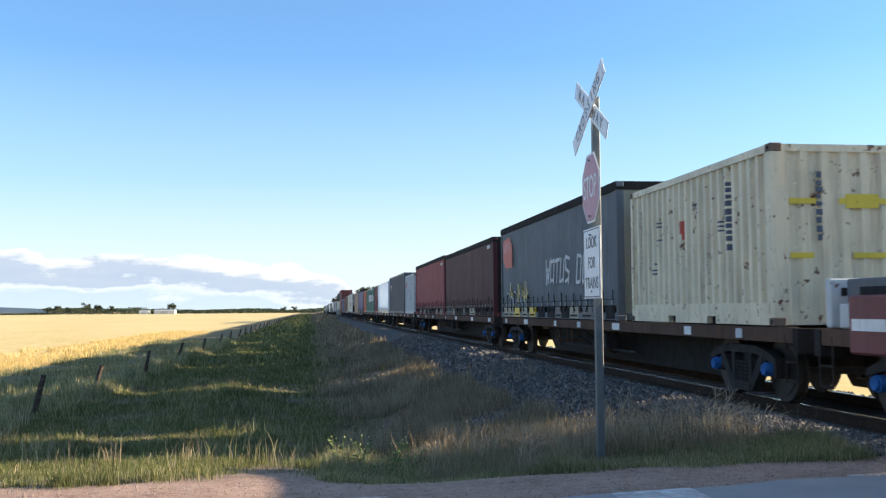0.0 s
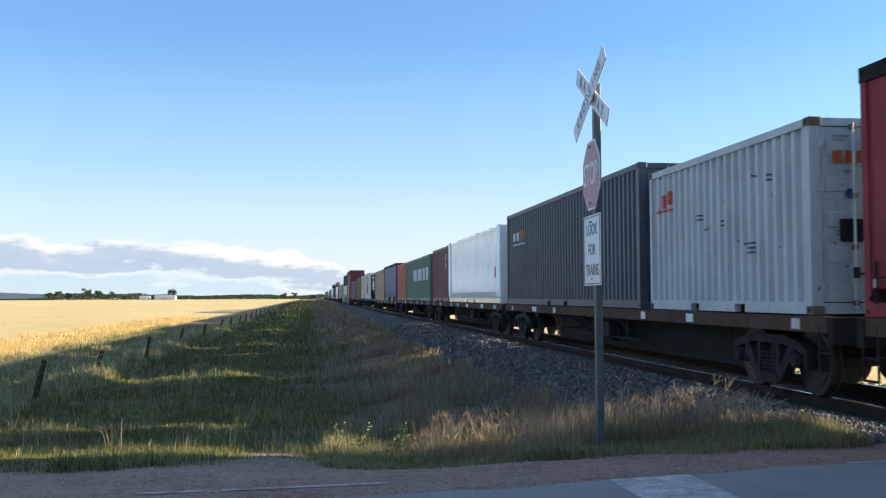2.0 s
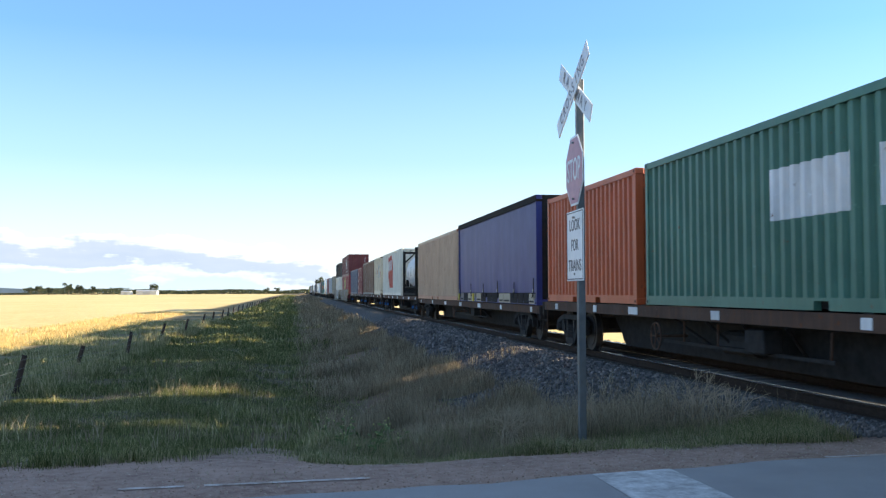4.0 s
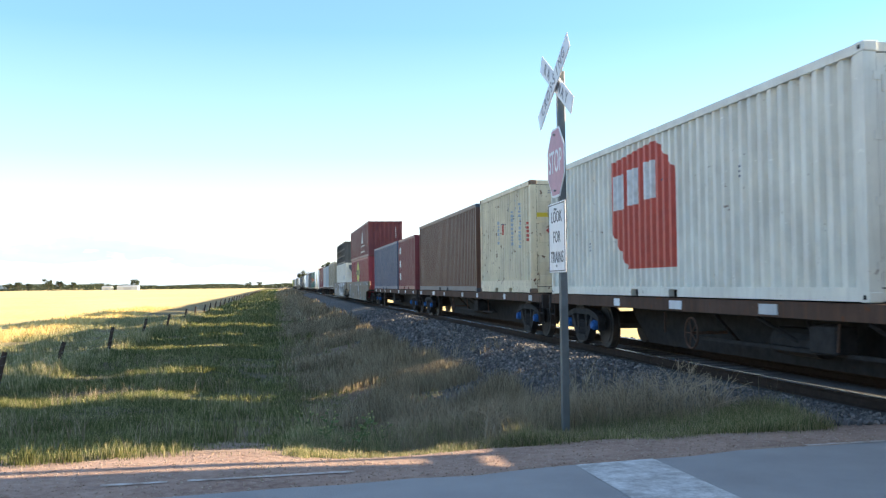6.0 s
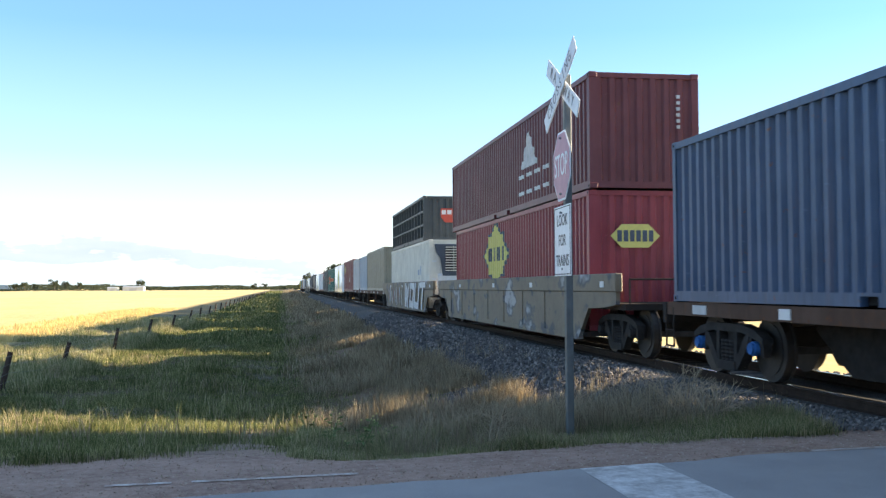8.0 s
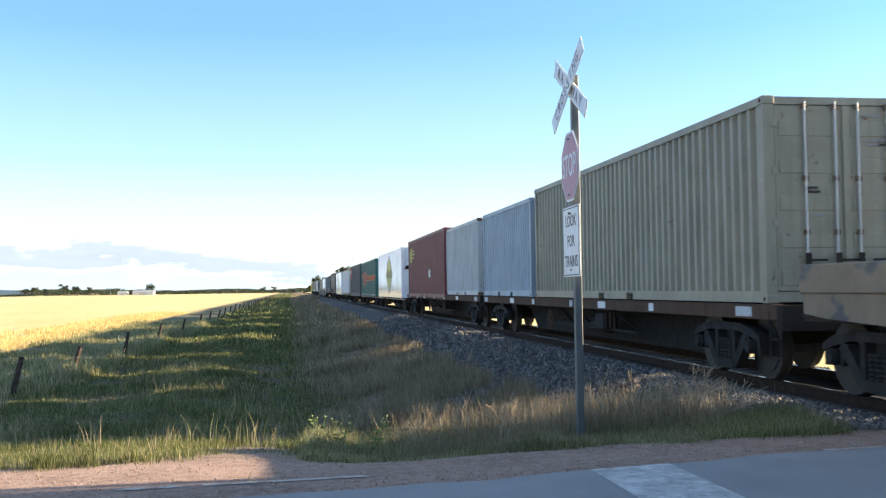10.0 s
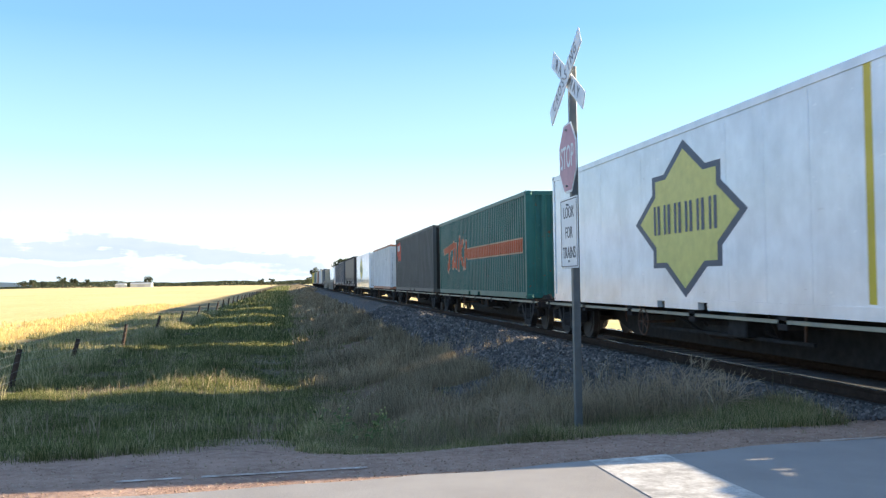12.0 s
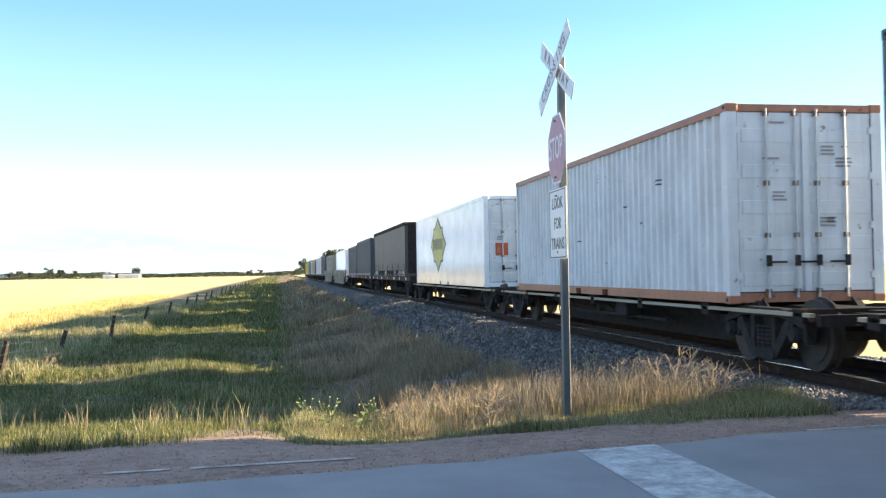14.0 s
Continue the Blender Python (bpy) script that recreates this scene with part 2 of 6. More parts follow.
def decal(pieces, profile, put, lift=-0.004):
    """Convex pieces (along, z) laid on a profile like paint."""
    bm = bmesh.new()
    for step, piece in enumerate(pieces):
        lift -= 0.0005 if step else 0
        for (a0, d0), (a1, d1) in zip(profile, profile[1:]):
            if a1 - a0 < 1e-6:
                continue
            c = clip_strip(piece, a0, a1)
            if len(c) >= 3:
                vs = [bm.verts.new(put(a, d0 + (d1 - d0) * (a - a0) / (a1 - a0) + lift, z)) for a, z in c]
                try:
                    bm.faces.new(vs)
                except ValueError:
                    pass
    return bm


def stroke(a, b, w):
    dx, dy = b[0] - a[0], b[1] - a[1]
    n = math.hypot(dx, dy) or 1
    ex, ey, nx, ny = dx / n * w / 2, dy / n * w / 2, -dy / n * w / 2, dx / n * w / 2
    return [(a[0] - ex + nx, a[1] - ey + ny), (a[0] - ex - nx, a[1] - ey - ny), (b[0] + ex - nx, b[1] + ey - ny), (b[0] + ex + nx, b[1] + ey + ny)]


LETTERS = {"W": "ab bc cd de", "O": "fg gh hi if", "T": "jk lm", "U": "fi ih hg", "S": "gf fn no oh hi"}
SPOTS = dict(a=(0, 1), b=(0.25, 0), c=(0.5, 0.7), d=(0.75, 0), e=(1, 1), f=(0.1, 1), g=(0.9, 1), h=(0.9, 0), i=(0.1, 0), j=(0, 1), k=(1, 1), l=(0.5, 1), m=(0.5, 0), n=(0.1, 0.55), o=(0.9, 0.45))


def spray(word, a0, z0, w, h, thick, flip=True):
    """Sprayed capital letters as strokes; along runs towards the reader's left when flip is set."""
    rng, out, step = random.Random(word), [], w * 1.22
    for i, ch in enumerate(word):
        letter = []
        for pair in LETTERS[ch].split():
            (x1, y1), (x2, y2) = SPOTS[pair[0]], SPOTS[pair[1]]
            q = []
            for x, y in ((x1, y1), (x2, y2)):
                x = i * step + x * w + rng.uniform(-0.08, 0.08) * w + 0.24 * y * w
                q.append((a0 - x if flip else a0 + x, z0 + y * h + rng.uniform(-0.1, 0.1) * h))
            letter.append(stroke(q[0], q[1], thick))
        out.append(letter)
    return out


def rects(*rs):
    return [[(a, z), (b, z), (b, w), (a, w)] for a, b, z, w in rs]


# ---- train ----
TRACK_X, RAIL_Z, SPEED = 7.59, 0.135, 25.05
MOVERS = []


def mover(ob, s, z):
    MOVERS.append((ob, s, z))
    ob.location = (TRACK_X, s, z)
    return ob


HALF = 1.22


def put_side(a, d, z):
    return (-HALF + 0.02 + d, a, z)


def put_side_right(a, d, z):
    return (HALF - 0.02 - d, a, z)


def container(s0, s1, zb, zt, m, label, style="corr", end="doors", rail_m=None, pitch=0.28, end_m=None, group="containers on the train"):
    """A freight container from s0 to s1 along the train; zb, zt are above the rail."""
    L, H = s1 - s0, zt - zb
    M = MAT[m]
    R = MAT[rail_m or m]
    E = MAT[end_m or m]
    e = mover(new("shipping_container"), s0, zb + RAIL_Z)
    tagged(e, label, "container", group)
    bot, top = 0.17, H - 0.12
    prof = waves(L - 0.32, pitch, 0.07) if style == "corr" else [(0.0, 0.0), (L - 0.32, 0.0)]
    shift = lambda f: (lambda a, d, z: f(a + 0.16, d, z))
    if style in ("corr", "smooth"):
        part("side_wall", sheet(prof, bot, top, shift(put_side)), M, e)
        part("side_wall", sheet(prof, bot, top, shift(put_side_right)), M, e)
    if style == "panel":
        n = max(2, round(L / 1.2))
        w = (L - 0.32) / n
        core = part("side_wall", boxes((-HALF + 0.03, HALF - 0.03, 0.12, L - 0.12, bot, top)), M, e)
        for i in range(n):
            part("panel", boxes((-HALF + 0.018, -HALF + 0.06, 0.16 + i * w + 0.004, 0.16 + (i + 1) * w - 0.004, bot, top)), M, core)
    if style == "ribbed":
        bm = boxes((-HALF + 0.13, HALF - 0.07, 0.1, L - 0.1, bot, top))
        part("side_wall", bm, M, e)
        n = round(L / 1.05)
        for i in range(1, n):
            part("rib", boxes((-HALF + 0.01, -HALF + 0.135, i * L / n - 0.05, i * L / n + 0.05, bot, top)), M, e)
        for zz in (0.36, 0.66):
            part("rib", boxes((-HALF + 0.02, -HALF + 0.135, 0.1, L - 0.1, H * zz - 0.04, H * zz + 0.04)), M, e)
    if style == "curtain":
        n = int(L / 0.3)
        rng = random.Random(round(s0))
        prof = [(i * (L - 0.2) / n, rng.uniform(0, 0.03)) for i in range(n + 1)]
        lower = [(a, d * 2.2) for a, d in prof]
        mid = lambda a, d, z: (-HALF + 0.02 + d, a + 0.1, z)
        cur = bmesh.new()
        rows = [(bot + 0.16, lower), (bot + 0.6, [(a, d * 1.3) for a, d in prof]), (H * 0.6, prof), (top - 0.04, [(a, 0.01) for a, d in prof])]
        grid = [[cur.verts.new(mid(a, d, z)) for a, d in pr] for z, pr in rows]
        for r0, r1 in zip(grid, grid[1:]):
            for i in range(n):
                cur.faces.new((r0[i], r0[i + 1], r1[i + 1], r1[i]))
        part("curtain", cur, M, e, "fabric side curtain", smooth=True)
        part("body", boxes((-HALF + 0.12, HALF - 0.02, 0.06, L - 0.06, bot - 0.02, top)), MAT["dark"], e)
        sparse = m in ("curt_blue", "curt_black")
        k = int(L / (2.1 if sparse else 0.62))
        for i in range(k):
            y = 0.35 + i * (L - 0.7) / (k - 1) + (0 if sparse else rng.uniform(-0.1, 0.1))
            hi = bot + rng.uniform(0.42, 0.56)
            hook = boxes((-HALF - 0.012, -HALF + 0.006, y - 0.016, y + 0.016, bot - 0.02, hi))
            bar(hook, (-HALF - 0.012, y, bot + 0.16), (-HALF - 0.012, y + rng.choice((-0.16, 0.12)), bot + 0.03), 0.016)
            st = part("strap", hook, MAT["dark"], e, "dark buckle strap")
            part("buckle", bevelled(boxes((-HALF - 0.03, -HALF - 0.013, y - 0.03, y + 0.03, bot + 0.17, bot + 0.27)), 0.006), MAT["steelgal"], st, "small steel buckle")
        if not sparse:
            part("strap_rail", boxes((-HALF - 0.014, -HALF - 0.004, 0.2, L - 0.2, bot + 0.28, bot + 0.292)), MAT["dark"], e)
        rp = random.Random(round(s0) + 1)
        y = 0.25
        while y < L - 1.1:
            w = rp.uniform(0.6, 0.95)
            pm = rp.choice(("khaki", "slate", "yellow", "frame")) if m == "curt_grey" else rp.choice(("khaki", "frame", "frame", "slate"))
            pan = part("lower_panel", boxes((-HALF - 0.006, -HALF + 0.03, y, y + w, 0.03, 0.31)), MAT[pm], e)
            part("panel_slot", boxes((-HALF - 0.01, -HALF - 0.004, y + 0.08, y + w - 0.08, 0.07, 0.12)), MAT["black"], pan)
            y += w + rp.choice((0.05, 0.05, 0.3))
        part("roof_rail", boxes((-HALF - 0.01, HALF + 0.01, 0, L, top - 0.06, H)), MAT["dark"], e)
    # frame
    if style != "curtain":
        part("roof", boxes((-HALF + 0.03, HALF - 0.03, 0.05, L - 0.05, H - 0.06, H - 0.03)), M, e)
        for sgn in (-1, 1):
            x0, x1 = sorted((sgn * HALF, sgn * (HALF - 0.06)))
            part("top_rail", boxes((x0, x1, 0.1, L - 0.1, top, H - 0.01)), M if rail_m == "slate" or m == "tan" else R, e)
    pockets = [(L / 2 - 1.05, L / 2 - 0.7), (L / 2 + 0.7, L / 2 + 1.05)] if style != "curtain" else []
    for sgn in (-1, 1):
        x0, x1 = sorted((sgn * HALF, sgn * (HALF - 0.1)))
        lower = [(0.1, 0.012)]
        for a, b in pockets:
            lower += [(a, 0.012), (a, 0.13), (b, 0.13), (b, 0.012)]
        lower += [(L - 0.1, 0.012), (L - 0.1, bot), (0.1, bot)]
        part("bottom_rail", prism(bmesh.new(), lower, x0, x1), R, e)
    if m == "cream":
        part("sill_band", boxes((-HALF - 0.004, -HALF + 0.05, 0.16, L - 0.16, bot, bot + 0.16)), M, e)
    part("floor_pan", boxes((-HALF + 0.11, HALF - 0.11, 0.1, L - 0.1, 0.03, bot)), MAT["dark"], e)
    for y0, y1 in ((0.0, 0.14), (L - 0.14, L)):
        for sgn in (-1, 1):
            x0, x1 = sorted((sgn * HALF, sgn * (HALF - 0.16)))
            part("corner_post", boxes((x0, x1, y0 + 0.01, y1 - 0.01, 0.12, H - 0.12)), M, e)
            x0, x1 = sorted((sgn * (HALF + 0.006), sgn * (HALF - 0.17)))
            ya, yb = (y0 - 0.006, y1 + 0.03) if y0 == 0 else (y0 - 0.03, y1 + 0.006)
            for z0 in (0.0, H - 0.12):
                cb = bevelled(boxes((x0, x1, ya, yb, z0, z0 + 0.12)), 0.012)
                cm = part("corner_casting", cb, MAT["casting"] if m in ("cream", "greyblue") else R, e)
                part("slot", bevelled(boxes((min(x0, x1) - 0.004 if sgn < 0 else max(x0, x1) - 0.02, min(x0, x1) + 0.02 if sgn < 0 else max(x0, x1) + 0.004, (ya + yb) / 2 - 0.03, (ya + yb) / 2 + 0.03, z0 + 0.035, z0 + 0.085)), 0.004), MAT["black"], cm)
    # ends
    W = 2 * HALF - 0.32
    if end == "corr":
        put = lambda a, d, z: (-W / 2 + a, 0.03 + d, z)
        part("end_wall", sheet(waves(W, 0.3, 0.05), 0.14, H - 0.1, put), E, e)
    elif end == "smooth":
        part("end_wall", boxes((-W / 2, W / 2, 0.03, 0.07, 0.14, H - 0.1)), E, e)
    else:
        for sgn in (-1, 1):
            x0, x1 = sorted((sgn * 0.012, sgn * W / 2))
            d = part("door", bevelled(boxes((x0, x1, 0.03, 0.08, 0.16, H - 0.12)), 0.01), E, e)
            for zz in (0.12, 0.3, 0.48, 0.66, 0.84):
                part("panel_joint", bevelled(boxes((x0 + 0.07, x1 - 0.07, 0.020, 0.034, H * zz - 0.1, H * zz + 0.1)), 0.006), E, d)
            part("gasket", boxes((x0 - 0.006, x0 + 0.012, 0.024, 0.04, 0.15, H - 0.11), (x1 - 0.012, x1 + 0.006, 0.024, 0.04, 0.15, H - 0.11), (x0 + 0.012, x1 - 0.012, 0.024, 0.04, H - 0.13, H - 0.11), (x0 + 0.012, x1 - 0.012, 0.024, 0.04, 0.15, 0.17)), MAT["black"], d)
            for xx in (sgn * 0.17, sgn * 0.62):
                part("lock_rod", cyl(bmesh.new(), (xx, -0.006, H / 2), "z", 0.018, H - 0.16, 8), MAT["greyblue"], d)
                for k in (0.06, 0.34, 0.6, 0.95):
                    part("keeper", boxes((xx - 0.04, xx + 0.04, -0.02, 0.02, H * k - 0.035, H * k + 0.035)), MAT["casting"], d)
                part("handle", boxes((xx - 0.02 - 0.26 * (sgn > 0), xx + 0.02 + 0.26 * (sgn < 0), -0.034, -0.018, H * 0.2, H * 0.2 + 0.03), (xx - 0.04, xx + 0.04, -0.04, -0.014, H * 0.185, H * 0.24)), MAT["bogie"], d)
            for k in (0.12, 0.37, 0.62, 0.85):
                part("hinge", boxes((sgn * W / 2 - 0.05, sgn * W / 2 + 0.04, 0.0, 0.05, H * k, H * k + 0.1)), E, d)
            rd = random.Random(round(s0) * 2 + sgn)
            for k in range(3 if sgn < 0 else 5):
                xa, za, ww = rd.uniform(x0 + 0.16, x1 - 0.45), H * rd.choice((0.42, 0.55, 0.72, 0.78, 0.9)), rd.uniform(0.14, 0.3)
                part("stencil", boxes(*[(xa, xa + ww * rd.uniform(0.6, 1), 0.012, 0.017, za - j * 0.055, za - j * 0.055 + 0.028) for j in range(rd.randint(1, 3))]), MAT["fadedink"], d)
        part("centre_batten", boxes((-0.05, 0.05, 0.004, 0.028, 0.17, H - 0.13)), E, e)
    part("end_sill", boxes((-W / 2, W / 2, 0.02, 0.1, 0.015, 0.155)), R, e)
    part("end_header", boxes((-W / 2, W / 2, 0.02, 0.1, H - 0.118, H - 0.012)), R, e)
    part("far_end_wall", boxes((-W / 2, W / 2, L - 0.08, L - 0.04, 0.02, H - 0.02)), E, e)
    return e, prof, shift(put_side) if style != "curtain" else (lambda a, d, z: (-HALF - 0.002, a + 0.1, z)), L, H


def on_side(c, name, pieces, m, label=""):
    e, prof, put, L, H = c
    return part(name, decal(pieces, prof, put), MAT[m], e, label)


def lettered(c, letters, m, label, edge=None, low=0.0, high=9.0):
    """Each sprayed letter is a part of its own, with an optional darker outline under it."""
    e, prof, put, L, H = c
    for pieces in letters:
        if edge:
            wide = []
            for p in pieces:
                cx, cz = sum(q[0] for q in p) / 4, sum(q[1] for q in p) / 4
                wide.append([(cx + (q[0] - cx) * 1.22, min(high, max(low, cz + (q[1] - cz) * 1.14))) for q in p])
            part("letter_edge", decal(wide, prof, put, -0.004), MAT[edge], e)
        inside = [[(q[0], min(high, max(low, q[1]))) for q in p] for p in pieces]
        part("graffiti", decal(inside, prof, put, -0.009), MAT[m], e, label)


def patch_logo(c, a, z, w, h):
    """A six-sided red patch with pale block shapes."""
    on_side(c, "logo", [[(a + w, z + 0.93 * h), (a + 0.97 * w, z + 0.32 * h), (a + 0.72 * w, z), (a, z), (a, z + 0.7 * h), (a + 0.27 * w, z + h)]], "logored", "faded red maker's patch")
    pale = rects(*[(a + w * (0.28 + 0.24 * i), a + w * (0.46 + 0.24 * i), z + h * (0.55 - 0.02 * i), z + h * (0.85 - 0.02 * i)) for i in range(3)])
    e, prof, put, L, H = c
    part("logo_bar", decal(pale, prof, put, -0.007), MAT["graffiti"], e)


def star_logo(c, a, z, r, wide=1.75):
    """An eight-pointed yellow star with a dark edge and dark bars across."""
    e, prof, put, L, H = c
    for k, m, lift in ((1.13, "logonavy", -0.004), (1.0, "logoyellow", -0.008)):
        R = r * k
        q = R * 0.62
        pieces = [[(a - q * wide, z - q), (a + q * wide, z - q), (a + q * wide, z + q), (a - q * wide, z + q)], [(a, z - R), (a + R * wide, z), (a, z + R), (a - R * wide, z)]]
        for i, p in enumerate(pieces):
            part("logo", decal([p], prof, put, lift - 0.001 * i), MAT[m], e, "eight-pointed yellow star emblem")
    bars = []
    for i in range(6):
        x = a - r * 1.1 + i * r * 0.4
        bars += [(x, x + r * 0.1, z - r * 0.2, z + r * 0.24), (x + r * 0.17, x + r * 0.25, z - r * 0.2, z + r * 0.24)]
    part("logo_bar", decal(rects(*bars), prof, put, -0.012), MAT["logonavy"], e)


def column(a, z0, z1, w):
    """A column of small unreadable marks."""
    rng, out, z = random.Random(a + z0), [], z0
    while z < z1:
        h = rng.uniform(0.05, 0.1)
        out.append((a + rng.uniform(0, 0.2) * w, a + w * rng.uniform(0.7, 1), z, z + h))
        z += h + rng.uniform(0.02, 0.05)
    return out


def side_marks(c, seed, m="logonavy", n=5):
    """Small unreadable stencil lines."""
    e, prof, put, L, H = c
    rng = random.Random(seed)
    rs = []
    for i in range(n):
        a, z, w = rng.uniform(0.6, L - 1.4), rng.uniform(H * 0.35, H * 0.85), rng.uniform(0.1, 0.5)
        for k in range(rng.randint(1, 3)):
            rs.append((a, a + w * rng.uniform(0.4, 0.8), z - k * 0.07, z - k * 0.07 + 0.03))
    part("stencil", decal(rects(*rs), prof, put, -0.005), MAT[m], e)


# bogie and wheels, shared by all wagons
def bogie_meshes():
    side = bmesh.new()
    for sg in (-1, 1):
        prism(side, [(sg * 0.0, 0.80), (sg * 0.5, 0.80), (sg * 0.92, 0.72), (sg * 1.14, 0.62), (sg * 1.14, 0.54), (sg * 0.9, 0.60), (sg * 0.5, 0.68), (sg * 0.0, 0.68)], -0.08, 0.08)
        prism(side, [(sg * 0.72, 0.64), (sg * 0.6, 0.64), (sg * 0.28, 0.26), (sg * 0.28, 0.12), (sg * 0.36, 0.14), (sg * 0.68, 0.48)], -0.075, 0.075)
        prism(side, [(sg * 0.24, 0.68), (sg * 0.34, 0.68), (sg * 0.34, 0.2), (sg * 0.24, 0.2)], -0.07, 0.07)
        prism(side, [(sg * 0.0, 0.24), (sg * 0.3, 0.24), (sg * 0.3, 0.11), (sg * 0.0, 0.11)], -0.09, 0.09)
        prism(side, [(sg * 0.7, 0.62), (sg * 0.77, 0.62), (sg * 0.77, 0.36), (sg * 0.7, 0.4)], -0.06, 0.06)
        prism(side, [(sg * 1.03, 0.62), (sg * 1.12, 0.58), (sg * 1.12, 0.36), (sg * 1.03, 0.36)], -0.06, 0.06)
    spring = bmesh.new()
    rings = []
    for i in range(13):
        r = 0.06 if i % 2 else 0.042
        rings.append([spring.verts.new((r * math.cos(k * math.tau / 10), r * math.sin(k * math.tau / 10), 0.22 + i * 0.028)) for k in range(10)])
    for r0, r1 in zip(rings, rings[1:]):
        for k in range(10):
            spring.faces.new((r0[k], r0[(k + 1) % 10], r1[(k + 1) % 10], r1[k]))
    wheel = bmesh.new()
    cyl(wheel, (0, 0, 0), "x", 0.46, 0.11, 32)
    cyl(wheel, (0.07, 0, 0), "x", 0.49, 0.03, 32)
    cyl(wheel, (-0.06, 0, 0), "x", 0.36, 0.02, 24)
    cyl(wheel, (-0.09, 0, 0), "x", 0.1, 0.1, 16)
    cap = bmesh.new()
    cyl(cap, (0.02, 0, 0), "x", 0.105, 0.1, 14)
    cyl(cap, (-0.045, 0, 0), "x", 0.085, 0.05, 14)
    bevelled(cap, 0.008)
    bol = boxes((-0.95, 0.95, -0.2, 0.2, 0.45, 0.72), (-0.7, 0.7, -1.15, -1.05, 0.4, 0.5), (-0.7, 0.7, 1.05, 1.15, 0.4, 0.5))
    res = {}
    for n, b, m in (("side_frame", side, "bogie"), ("spring", spring, "bogie"), ("wheel", wheel, "wheel"), ("axle_cap", cap, "bogie"), ("bogie", bol, "bogie")):
        me = bpy.data.meshes.new(n)
        b.to_mesh(me)
        b.free()
        me.materials.append(MAT[m])
        res[n] = me
    blue = res["axle_cap"].copy()
    blue.materials.clear()
    blue.materials.append(MAT["blue"])
    res["blue_cap"] = blue
    return res


BOGIE = bogie_meshes()


def bogie(parent, y, blue=False):
    b = new("bogie", BOGIE["bogie"])
    b.parent, b.location = parent, (0, y, 0)
    for sgn in (-1, 1):
        face = pose(sgn * 1.0, 0, 0, 0, 0, 0 if sgn < 0 else 180)
        for nm, m in [("side_frame", Matrix())] + [("spring", pose(-0.03, dy, 0)) for dy in (-0.14, 0, 0.14)]:
            o = new(nm, BOGIE[nm])
            o.parent = b
            o.matrix_basis = face @ m
        for dy in (-0.89, 0.89):
            w = new("wheel", BOGIE["wheel"])
            w.parent = b
            w.matrix_basis = pose(sgn * 0.77, dy, 0.46, 0, 0, 0 if sgn < 0 else 180)
            k = new("axle_cap", BOGIE["blue_cap" if blue else "axle_cap"])
            k.parent = b
            k.matrix_basis = pose(sgn * 1.08, dy, 0.47, 0, 0, 0 if sgn < 0 else 180)
            if blue:
                k["label"] = "bright blue axle box cap"
    return b


def gear(e, y, seed):
    """Brake gear slung under a frame: cylinder, rods, hand wheel."""
    rng = random.Random(seed)
    part("air_tank", cyl(bmesh.new(), (-0.55, y, 0.52), "y", 0.2, 1.1, 14), MAT["bogie"], e)
    part("brake_rod", boxes((-0.9, -0.86, y - 3.2, y + 2.6, 0.42, 0.47)), MAT["bogie"], e)
    hw = bmesh.new()
    for i in range(20):
        a0, a1 = i * math.tau / 20, (i + 1) * math.tau / 20
        bar(hw, (-1.2, y + 2.2 + 0.24 * math.cos(a0), 0.55 + 0.24 * math.sin(a0)), (-1.2, y + 2.2 + 0.24 * math.cos(a1), 0.55 + 0.24 * math.sin(a1)), 0.016)
    for i in range(5):
        a0 = i * math.tau / 5
        bar(hw, (-1.2, y + 2.2, 0.55), (-1.2, y + 2.2 + 0.24 * math.cos(a0), 0.55 + 0.24 * math.sin(a0)), 0.012)
    bar(hw, (-1.2, y + 2.2, 0.55), (-0.6, y + 2.2, 0.55), 0.025)
    part("hand_brake_wheel", hw, MAT["sill"], e)
    for k in range(4):
        yy = y - 2.4 + k * 1.3
        part("hanger", bar(bmesh.new(), (-1.12, yy, 0.86), (-0.6, yy + rng.uniform(-0.7, 0.7), 0.42), 0.025), MAT["bogie"], e)
    for k in range(3):
        yy = y + rng.uniform(-3.5, 3.5)
        part("air_pipe", bar(bmesh.new(), (-1.1, yy, 0.84), (-1.06, yy + 0.1, 0.5), 0.02), MAT["sill"], e)
    part("valve_box", bevelled(boxes((-1.05, -0.75, y - 1.6, y - 1.0, 0.45, 0.8)), 0.02), MAT["bogie"], e)


